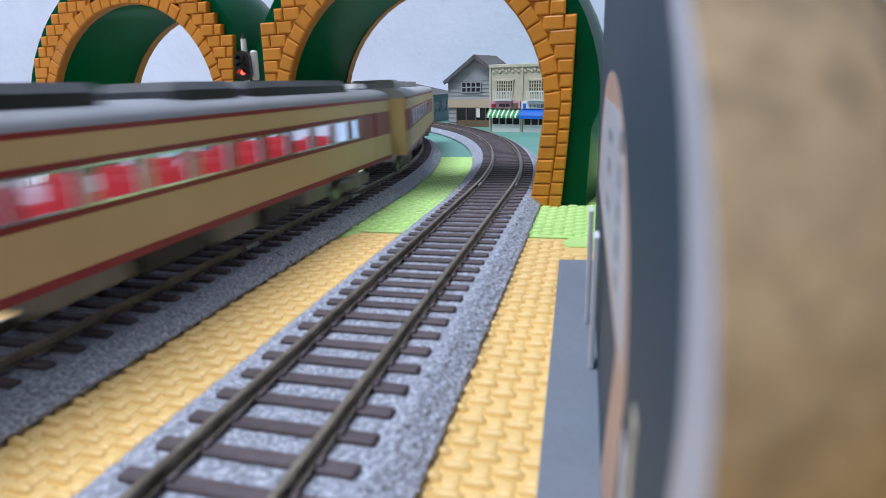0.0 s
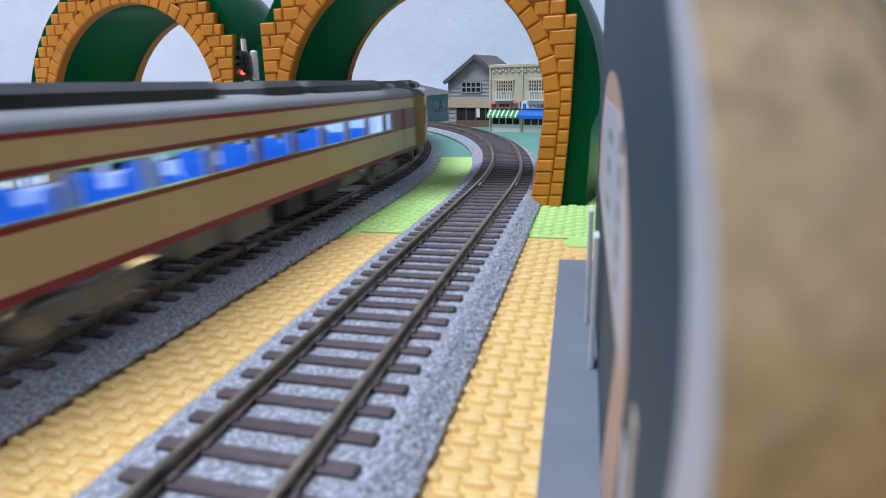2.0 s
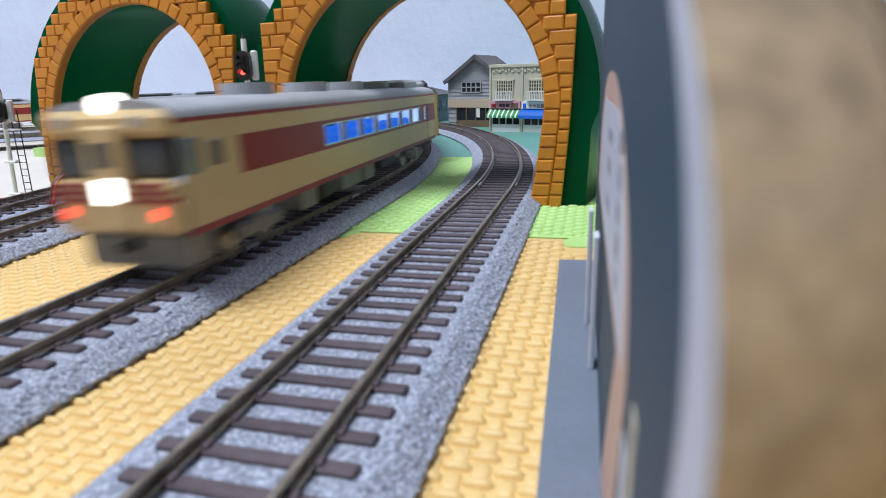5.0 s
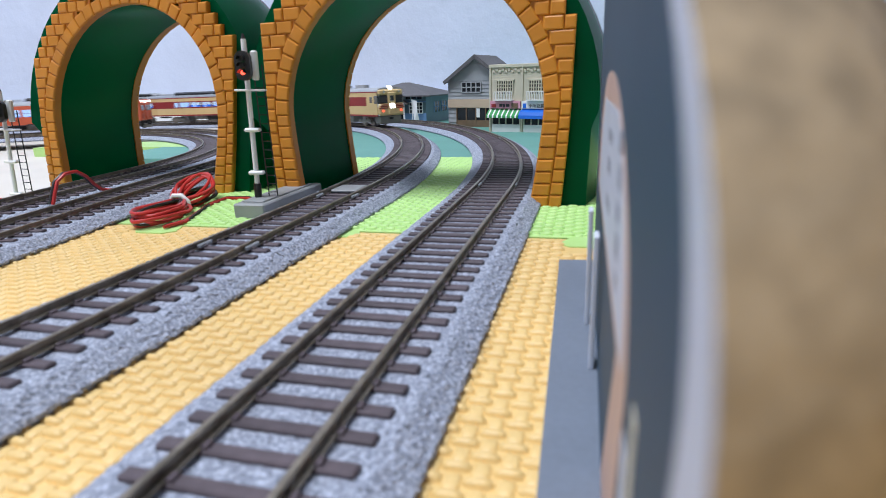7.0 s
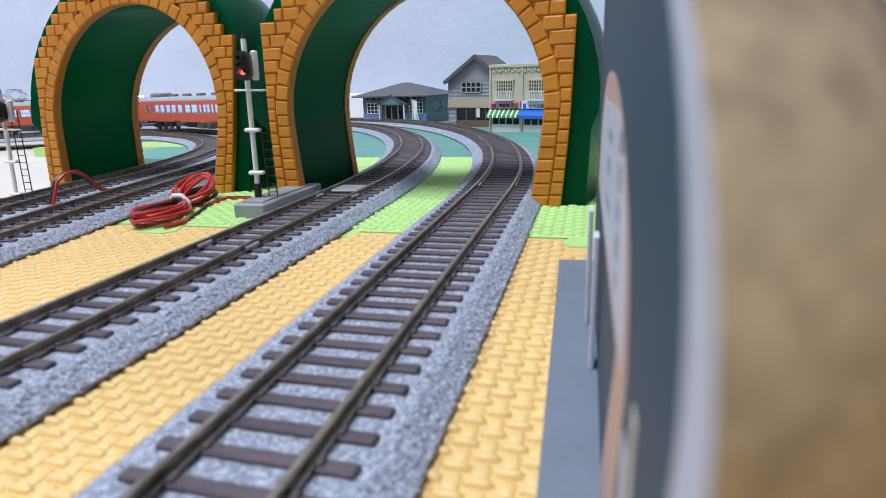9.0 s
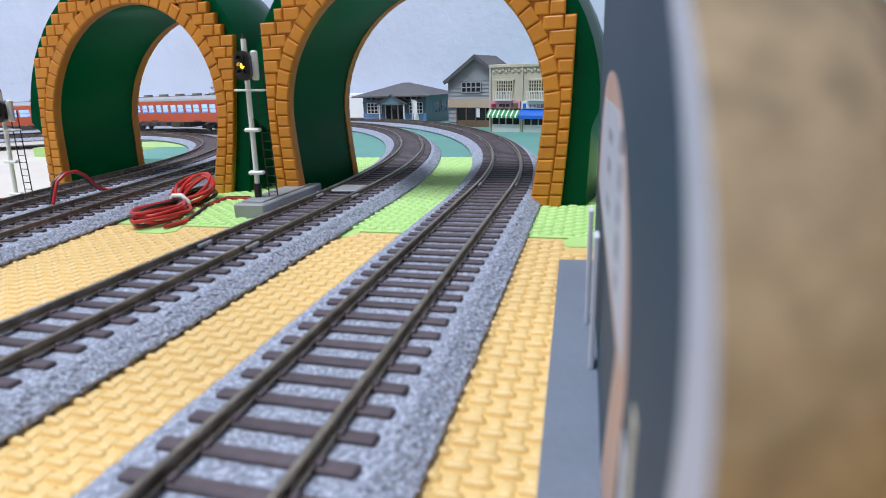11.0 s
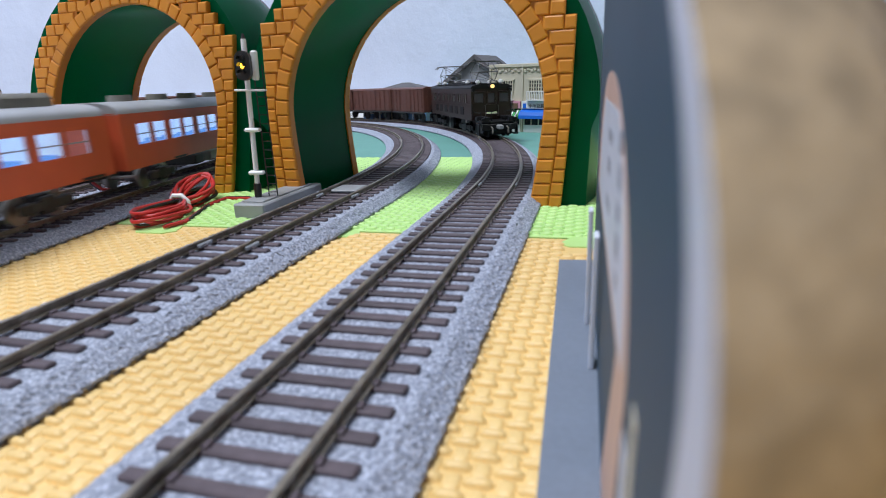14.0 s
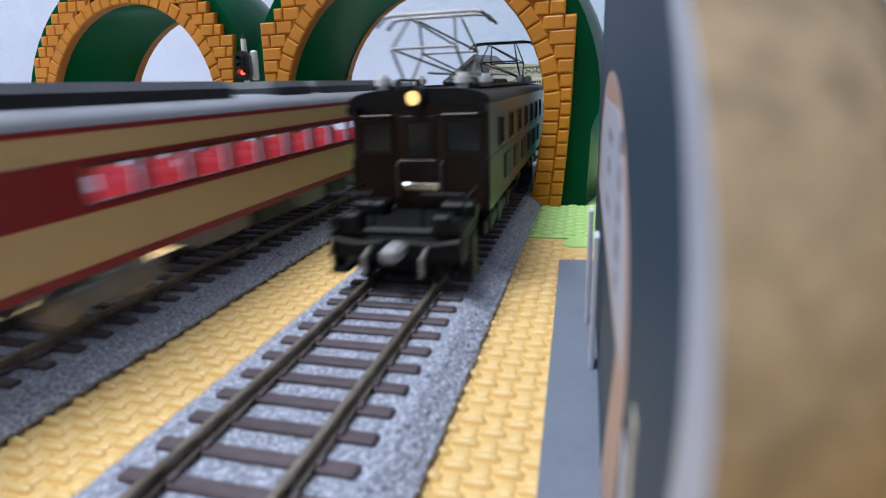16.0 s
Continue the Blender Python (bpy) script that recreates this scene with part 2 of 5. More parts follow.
Z_RAIL, Z_TIE = 0.0080, 0.0058
OUTER = Loop(-0.0427, -0.365, 0, [("line", 0.6, 0), ("arc", 0.73, 35), ("arc", 0.468, 55), ("line", 0.12, 0), ("arc", 0.468, 90)] * 2)
MIDDLE = Loop(-0.1107, -0.365, 0, [("line", 0.6, 0), ("arc", 0.662, 35), ("arc", 0.40, 55), ("line", 0.12, 0), ("arc", 0.40, 90)] * 2)
INNER = Loop(-0.1431, -0.224, 10.5, [("line", 0.55, 0), ("arc", 0.42, 65), ("arc", 0.34, 25), ("arc", 0.22, 90)] * 2)
SIDING = Loop(-0.1844, -0.2317, 10.5, [("line", 0.55, 0), ("arc", 0.378, 65), ("arc", 0.298, 25), ("arc", 0.178, 90)] * 2)

# ---- the room ----
structure("floor", Mesh().box(-2.6, 1.6, -2.2, 1.2, -0.06, -0.010), MAT["floor"], "smooth cream floor under the foam mats")
structure("wall_north", Mesh().box(-2.6, 1.6, 1.13, 1.23, -0.010, 2.35), MAT["wall"], "pale blue wall with lightly embossed wallpaper")
structure("wall_south", Mesh().box(-2.6, 1.6, -2.3, -2.2, -0.010, 2.35), MAT["wall_plain"], "plain off-white wall")
structure("wall_west", Mesh().box(-2.7, -2.6, -2.3, 1.23, -0.010, 2.35), MAT["wall"], "pale blue wall with lightly embossed wallpaper")
structure("wall_east", Mesh().box(1.6, 1.7, -2.3, 1.23, -0.010, 2.35), MAT["wall_plain"], "plain off-white wall")
structure("ceiling", Mesh().box(-2.7, 1.7, -2.3, 1.23, 2.35, 2.42), MAT["ceiling"], "plain white ceiling")
structure("baseboard", Mesh().box(-2.6, 1.6, 1.112, 1.13, -0.010, 0.042, 0.003), MAT["skirting"], "white painted baseboard along the wall")


# ---- foam mats with a woven relief ----
def jigsaw(x0, x1, y0, y1, tabs):
    """Outline of a mat piece whose near edge carries jigsaw tabs; tabs: list of (x, width)."""
    pts = [(x0, y0)]
    for tx, w in sorted(tabs):
        pts += [(tx - w * 0.32, y0), (tx - w * 0.5, y0 - w * 0.42), (tx - w * 0.3, y0 - w * 0.62), (tx + w * 0.3, y0 - w * 0.62), (tx + w * 0.5, y0 - w * 0.42), (tx + w * 0.32, y0)]
    return pts + [(x1, y0), (x1, y1), (x0, y1)]


def weave(x0, x1, y0, y1, avoid=()):
    """Raised basket-weave strands as one mesh: long strands across, lower pillows between them."""
    me, px_, py_ = Mesh(), 0.0037, 0.0029
    rng = random.Random(5)
    ring = [(math.copysign(abs(math.cos(a)) ** 0.40, math.cos(a)), math.copysign(abs(math.sin(a)) ** 0.7, math.sin(a))) for a in [math.pi * (q + 0.5) / 4 for q in range(8)]]
    for j in range(int((y1 - y0) / py_)):
        for i in range(int((x1 - x0) / px_)):
            x, y = x0 + (i + 0.5) * px_, y0 + (j + 0.5) * py_
            if any(a <= x <= b and c <= y <= d for a, b, c, d in avoid):
                continue
            across = (i + j) % 2
            hx_, hy_ = (px_ * 0.66, py_ * 0.30) if across else (px_ * 0.40, py_ * 0.66)
            h = (0.00092 if across else 0.00046) * rng.uniform(0.9, 1.1)
            x, y = x + rng.uniform(-0.0001, 0.0001), y + rng.uniform(-0.0001, 0.0001)
            k = len(me.v)
            for z, f in ((-0.0001, 1.0), (h * 0.55, 0.86), (h * 0.92, 0.52)):
                me.v += [(x + hx_ * f * c, y + hy_ * f * d, z) for c, d in ring]
            me.v.append((x, y, h))
            for r in (0, 8):
                me.f += [(k + r + a, k + r + (a + 1) % 8, k + r + 8 + (a + 1) % 8, k + r + 8 + a) for a in range(8)]
            me.f += [(k + 16 + a, k + 16 + (a + 1) % 8, k + 24) for a in range(8)]
    return me


def mat_piece(color, x0, x1, y0, y1, label, tabs=(), ribs=None, avoid=()):
    ob = thing("foam_mat", label, "foam mat", "foam floor mats")
    part("sheet", Mesh().prism(jigsaw(x0, x1, y0, y1, tabs), 0.0098, Matrix.Translation((0, 0, -0.0099 + (0.0004 if tabs else 0.0)))), MAT[color], ob)
    if ribs:
        w = part("weave", weave(*ribs, avoid), MAT[color], ob, smooth=True)
        w.location.z = 0.0004 if tabs else 0.0
        tagged(w, kind="stuff")
    return ob


mat_piece("yellow", -0.305, 0.30, -0.55, 0.1885, "yellow foam mat with woven relief under the tracks", ribs=(-0.300, 0.035, 0.02, 0.1875), avoid=[(-0.0985, -0.0845, 0.178, 0.19), (-0.0090, 0.0065, 0.172, 0.19), (-0.181, -0.159, 0.174, 0.19)])
mat_piece("lime", -0.305, 0.30, 0.1888, 0.404, "lime green foam mat with woven relief under the tracks", tabs=[(-0.0885, 0.013), (-0.0010, 0.0165), (-0.17, 0.02)],
          ribs=(-0.19, 0.02, 0.191, 0.402))
mat_piece("teal", -0.305, 0.45, 0.4044, 1.10, "dark teal green foam mat carrying the model houses", tabs=[(0.02, 0.013)])
mat_piece("teal", -0.44, -0.34, 0.405, 0.50, "teal foam mat inside the inner curve")
mat_piece("lime", -0.62, -0.40, 0.5005, 0.56, "lime green foam mat inside the inner curve")


# ---- tracks ----
def track(loop, name, label, s_from, s_to, ties, step=0.02, joints=(), seed=1):
    ob = thing(name, label, "railway track", "model railway tracks")
    n = int((s_to - s_from) / step) + 1
    ss = [s_from + (s_to - s_from) * k / n for k in range(n + 1)]
    prof = [(-0.0212, 0.0), (-0.0212, 0.0011), (-0.0224, 0.0012), (-0.0222, 0.0019), (-0.0178, 0.0047), (-0.0170, 0.0049), (0.0170, 0.0049), (0.0178, 0.0047), (0.0222, 0.0019), (0.0224, 0.0012), (0.0212, 0.0011), (0.0212, 0.0)]
    # pebbled shoulders and top where the track runs near, plain beyond
    rng = random.Random(seed)
    fine = []
    for (oa, za), (ob_, zb_) in zip(prof, prof[1:]):
        m_ = max(1, round(math.hypot(ob_ - oa, zb_ - za) / 0.0009)) if 0 < za else 1
        fine += [(oa + (ob_ - oa) * q / m_, za + (zb_ - za) * q / m_) for q in range(m_)]
    fine.append(prof[-1])
    dense = [ties[0] - 0.1 + 0.0010 * k for k in range(540)]
    plain = [v for v in ss if v > dense[-1] + 0.002]
    before = [v for v in ss if v < dense[0] - 0.002]
    rings = []
    for v in before + dense + plain:
        near = dense[0] <= v <= dense[-1]
        ring = []
        for o, z in fine:
            g = 0.0 if not near or z < 0.0005 else (0.00024 if abs(o) > 0.0168 else 0.00012)
            ring.append((*loop.offset(v, o + rng.uniform(-g, g)), z + rng.uniform(-g, g) * (0.5 if z < 0.0013 else 1.0)))
        rings.append(ring)
    part("roadbed", Mesh().loft(rings), MAT["ballast"], ob, "grey moulded ballast roadbed")
    zb = Z_TIE
    rail = [(-0.0011, zb), (-0.0011, zb + 0.0003), (-0.0003, zb + 0.0005), (-0.0003, zb + 0.0014), (-0.00055, zb + 0.0016), (-0.00055, Z_RAIL - 0.0001), (-0.0004, Z_RAIL),
            (0.0004, Z_RAIL), (0.00055, Z_RAIL - 0.0001), (0.00055, zb + 0.0016), (0.0003, zb + 0.0014), (0.0003, zb + 0.0005), (0.0011, zb + 0.0003), (0.0011, zb)]
    for side in (-1, 1):
        part("rail", Mesh().loft([[(*loop.offset(s, side * 0.0086 + o), z) for o, z in rail] for s in ss]), MAT["rail"], ob, "dark brown metal rail")
    tie = Mesh()
    tie.box(-0.01525, 0.01525, -0.00125, 0.00125, -0.0012, 0, 0.0003)
    for sx in (-0.0086, 0.0086):
        for d in (-1, 1):
            tie.box(sx + d * 0.0013 - 0.0006, sx + d * 0.0013 + 0.0006, -0.0009, 0.0009, -0.0002, 0.0006, 0.0002)
    data = tie.data("sleeper", MAT["sleeper"])
    s = ties[0]
    while s < ties[1]:
        x, y, h = loop.at(s)
        t = part("sleeper", data, None, ob)
        t.matrix_basis = Matrix.Translation((x, y, Z_TIE)) @ Matrix.Rotation(h, 4, "Z")
        s += 0.00674
    for js in joints:
        x, y, h = loop.at(js)
        j = Mesh()
        j.loft([[(o * 1.006, d, z + 0.00006) for o, z in prof] for d in (-0.00018, 0.00018)])
        t = part("roadbed_joint", j, MAT["under"], ob, "dark joint between roadbed pieces")
        t.matrix_basis = Matrix.Translation((x, y, 0)) @ Matrix.Rotation(h, 4, "Z")
        for side in (-1, 1):
            j = Mesh().box(side * 0.0086 - 0.0013, side * 0.0086 + 0.0013, -0.0035, 0.0035, Z_TIE + 0.0001, Z_TIE + 0.0014, 0.0003)
            t = part("rail_joiner", j, MAT["silver"], ob)
            t.matrix_basis = Matrix.Translation((x, y, 0)) @ Matrix.Rotation(h, 4, "Z")
    return ob


track(OUTER, "railway_track", "single railway track with grey ballast running through the wide tunnel", 0.0, OUTER.length, (0.393, 1.63), joints=(0.621, 0.846), seed=1)
track(MIDDLE, "railway_track", "curving railway track with grey ballast beside the signal", 0.0, MIDDLE.length, (0.395, 1.63), joints=(0.510, 0.590, 0.845), seed=2)
track(INNER, "railway_track", "railway track with grey ballast through the small tunnel", 0.0, INNER.length, (0.27, 1.50))
track(SIDING, "railway_track", "inner railway track with grey ballast through the small tunnel", 0.0, SIDING.length, (0.27, 1.3))


sensor = thing("track_plate", "flat grey plastic plate lying between the rails", "plate", m=pose(-0.1120, 0.2430, Z_TIE, 0, 0, 0))
part("slab", Mesh().box(-0.0066, 0.0066, -0.0070, 0.0070, 0, 0.0012, 0.0004), MAT["grey_box"], sensor)


# ---- toy tunnels ----
def arch(x, r, zc, n=28, leg=0.0):
    """Points of an arch opening from the foot on one side over the top to the other foot."""
    pts = [(-x, -0.0), (-x - leg * 0.5, zc * 0.35), (-r, zc * 0.8)]
    pts += [(-r * math.cos(math.pi * k / n), zc + r * math.sin(math.pi * k / n)) for k in range(n + 1)]
    return pts + [(r, zc * 0.8), (x + leg * 0.5, zc * 0.35), (x, 0.0)]


def tunnel(label, m, k, lean=0.0, eaves=(0.082, 0.082)):
    ob = thing("toy_tunnel", label, "toy tunnel", "toy tunnels", m=m)
    D, R, ZC, RO, W = 0.064 * k, 0.0608 * k, 0.042 * k, 0.0760 * k, 0.0722 * k
    inner = arch(R, R, ZC)
    n = len(inner)
    # green hill: shell lofted from front to back, swelling in the middle
    hill = Mesh()
    rings = []
    for a in range(9):
        u = a / 8
        bulge = 0.004 * k * math.sin(math.pi * u)
        outer = [((-(W + 0.0015 * k + bulge * 0.3) if i < n / 2 else W + 0.0085 * k + bulge) if z < ZC else x / R * (0.0835 * k + bulge), z if z < ZC else ZC + (z - ZC) / R * (0.083 * k + bulge))
                 for i, (x, z) in enumerate(inner)]
        y = 0.0022 * k + (D - 0.0062 * k) * u
        rings.append([(x, y, z) for x, z in outer] + [(x * 1.012, y, z) for x, z in reversed(inner)])
    hill.loft(rings)
    part("hill", hill, MAT["hill"], ob, "glossy dark green plastic hill body", smooth=True)
    # front and rear plates of brickwork
    row, cw = 0.0056 * k, 0.0068 * k
    for face, y0, y1 in (("front", 0.0, 0.004 * k), ("rear", D - 0.004 * k, D)):
        ring_out = arch(R + cw, R + cw, ZC)
        plate = Mesh()
        plate.loft([[(*inner[i][:1], y0, inner[i][1]), (inner[i][0], y1, inner[i][1]), (ring_out[i][0], y1, ring_out[i][1]), (ring_out[i][0], y0, ring_out[i][1])] for i in range(n)])
        part("arch_plate", plate, MAT["joint"], ob, "orange plastic arch rim")
        out = y0 - 0.0012 * k if face == "front" else y1
        rot = Matrix(((1, 0, 0, 0), (0, 0, -1, out + 0.0013 * k), (0, 1, 0, 0), (0, 0, 0, 1)))
        rng = random.Random(3)

        def brick(quad):
            cx, cz = sum(p[0] for p in quad) / 4, sum(p[1] for p in quad) / 4
            g, b = 0.00020 * k, 0.0009 * k
            def shrink(d):
                res = []
                for x, z in quad:
                    vx, vz = cx - x, cz - z
                    L = math.hypot(vx, vz)
                    res.append((x + vx / L * d, z + vz / L * d))
                return res
            me = Mesh()
            t = 0.0013 * k * rng.uniform(0.9, 1.15)
            me.loft([[tuple(rot @ Vector((x, z, h))) for x, z in shrink(d)] for d, h in ((g, -0.0006 * k), (g, t * 0.45), (g + b * 0.5, t * 0.85), (g + b * 1.3, t))])
            part("brick", me, MAT["brick"], ob)

        # voussoirs round the opening, blocks down the legs
        nv = 29
        for i in range(nv):
            a0, a1 = math.pi * i / nv, math.pi * (i + 1) / nv
            w = cw * (1.0 if i % 2 else 1.06)
            brick([(-R * math.cos(a0), ZC + R * math.sin(a0)), (-(R + w) * math.cos(a0), ZC + (R + w) * math.sin(a0)),
                   (-(R + w) * math.cos(a1), ZC + (R + w) * math.sin(a1)), (-R * math.cos(a1), ZC + R * math.sin(a1))])
        rows = 8
        for i in range(rows):
            z0, z1 = ZC * i / rows, ZC * (i + 1) / rows
            for sgn in (-1, 1):
                brick([(sgn * R, z0), (sgn * (R + cw), z0), (sgn * (R + cw), z1), (sgn * R, z1)])
        # outer courses with a stepped top
        back = Mesh()
        z, j = 0.0, 0
        if face == "rear":
            continue
        while z < ZC + RO - row:
            zm = z + row * 0.5
            round_lim = math.sqrt(max(1e-9, RO ** 2 - (z - ZC) ** 2)) + 0.001 * k
            start = R + cw if zm < ZC else (math.sqrt((R + cw) ** 2 - (zm - ZC) ** 2) if zm - ZC < R + cw else 0.0)
            if zm - ZC >= R + cw:
                start = -round_lim
                sides = (1,)
            else:
                sides = (-1, 1)
            for sgn in sides:
                lim = W if zm < eaves[(sgn + 1) // 2] * k else min(W, round_lim)
                if lim - start > 0.002 * k:
                    back.box(min(sgn * (start - 0.0022 * k), sgn * lim) + 0.0002, max(sgn * (start - 0.0022 * k), sgn * lim) - 0.0002, y0 - 0.0001, y1, z, z + row)
                    cnt = max(1, round((lim - start) / (0.0080 * k)))
                    cuts = [start + (lim - start) * q / cnt for q in range(cnt + 1)]
                    if cnt > 1 and j % 2:
                        cuts = [cuts[0]] + [c + 0.3 * (cuts[1] - cuts[0]) for c in cuts[1:-1]] + [cuts[-1]]
                    for c0, c1 in zip(cuts, cuts[1:]):
                        brick([(sgn * c0, z), (sgn * c1, z), (sgn * c1, z + row), (sgn * c0, z + row)])
            z += row
            j += 1
        part("brick_backing", back, MAT["joint"], ob, "orange plastic joint face")
    # the legs draw in towards the foot, the inner edge more than the outer
    for c in ob.children:
        for v in c.data.vertices:
            x, z = abs(v.co.x), v.co.z
            if z < ZC and 0.5 * R < x < W + 0.003 * k:
                u = (1 - max(0.0, z) / ZC) ** 1.4
                v.co.x -= math.copysign(u * k * (0.0044 - 0.0026 * max(0.0, min(1.0, (x - R) / (W - R)))), v.co.x)
    slant = Matrix(((1, 0, lean, 0), (0, 1, 0, 0), (0, 0, 1, 0), (0, 0, 0, 1)))
    for c in ob.children:
        c.data.transform(slant)
    return ob


tunnel("green plastic toy tunnel with a wide orange brick portal", pose(-0.0812, 0.2410, 0, 0, 0, -2.0), 0.985, 0.035, (0.082, 0.0765))
tunnel("smaller green plastic toy tunnel with orange brick portal", pose(-0.2490, 0.2570, 0, 0, 0, 1.0) @ Matrix.Diagonal((0.91, 1, 1, 1)), 0.955, 0.17, (0.0765, 0.083))


# ---- trains ----
def bogie(parent, y, wheel_r=0.0054, base=0.014, side=0.0135, color="under"):
    b = Mesh()
    for sx in (-1, 1):
        b.box(sx * side - 0.0012, sx * side + 0.0012, y - base * 0.95, y + base * 0.95, 0.0042, 0.0082, 0.0006)
        b.box(sx * side - 0.0016, sx * side + 0.0016, y - 0.0035, y + 0.0035, 0.0030, 0.0095, 0.0006)
        for w in (-1, 1):
            b.box(sx * side - 0.0018, sx * side + 0.0018, y + w * base * 0.68 - 0.002, y + w * base * 0.68 + 0.002, 0.0040, 0.0085, 0.0007)
    b.box(-0.012, 0.012, y - 0.004, y + 0.004, 0.0060, 0.0105, 0.0006)
    g = part("bogie", b, MAT[color], parent)
    for w in (-1, 1):
        a = Mesh().cyl((-0.0092, y + w * base * 0.68, wheel_r), (-0.0068, y + w * base * 0.68, wheel_r), wheel_r, n=18)
        a.cyl((0.0068, y + w * base * 0.68, wheel_r), (0.0092, y + w * base * 0.68, wheel_r), wheel_r, n=18)
        a.cyl((-0.007, y + w * base * 0.68, wheel_r), (0.007, y + w * base * 0.68, wheel_r), 0.0011, n=8)
        part("wheelset", a, MAT["wheel"], g)
    return g


def roof_mesh(hw, y0, y1, ze, zt, n=14, nose=0.0):
    """Curved roof between the eaves, as a closed loft."""
    me, rings = Mesh(), []
    for y, s, lift in ((y0, 0.985, -nose), (y0 + 0.004, 1.0, 0), (y1 - 0.004, 1.0, 0), (y1, 0.985, -nose)):
        ring = []
        for k in range(n + 1):
            a = math.pi * k / n
            c, si = math.cos(a), math.sin(a)
            ring.append((-hw * s * math.copysign(abs(c) ** 0.62, c), y, ze + (zt - ze + lift) * si ** 0.85))
        rings.append(ring + [(hw * s * 0.96, y, ze - 0.0006), (-hw * s * 0.96, y, ze - 0.0006)])
    return me.loft(rings)


def side_panels(parent, hw, y0, y1, z0, z1, wins, wz0, wz1, mat, name="side", t=0.0009, label=""):
    """One side wall each way with window openings cut through between wz0 and wz1; wins: list of (ya, yb)."""
    for sx in (-1, 1):
        me = Mesh()
        xa, xb = sorted((sx * hw, sx * (hw - t)))
        if wz0 > z0:
            me.box(xa, xb, y0, y1, z0, wz0)
        if z1 > wz1:
            me.box(xa, xb, y0, y1, wz1, z1)
        y = y0
        for a, b in sorted(wins):
            me.box(xa, xb, y, a, wz0, wz1)
            y = b
        me.box(xa, xb, y, y1, wz0, wz1)
        part(name, me, MAT[mat], parent, label)


def windows(parent, hw, wins, z0, z1, gmat="glass"):
    for sx in (-1, 1):
        for a, b in wins:
            x0, x1 = sorted((sx * (hw - 0.0007), sx * (hw - 0.0003)))
            part("window_pane", Mesh().box(x0, x1, a - 0.0002, b + 0.0002, z0 - 0.0002, z1 + 0.0002), MAT[gmat], parent)


def undergear(parent, y0, y1, seed, color="under_grey"):
    rng = random.Random(seed)
    y = y0
    while y < y1 - 0.012:
        w = rng.uniform(0.010, 0.024)
        me = Mesh().box(-0.0145, 0.0145, y, min(y + w, y1), 0.0035 + rng.uniform(0, 0.003), 0.0112, 0.0008)
        part("underfloor_box", me, MAT[color if rng.random() < 0.6 else "under"], parent)
        y += w + rng.uniform(0.003, 0.010)


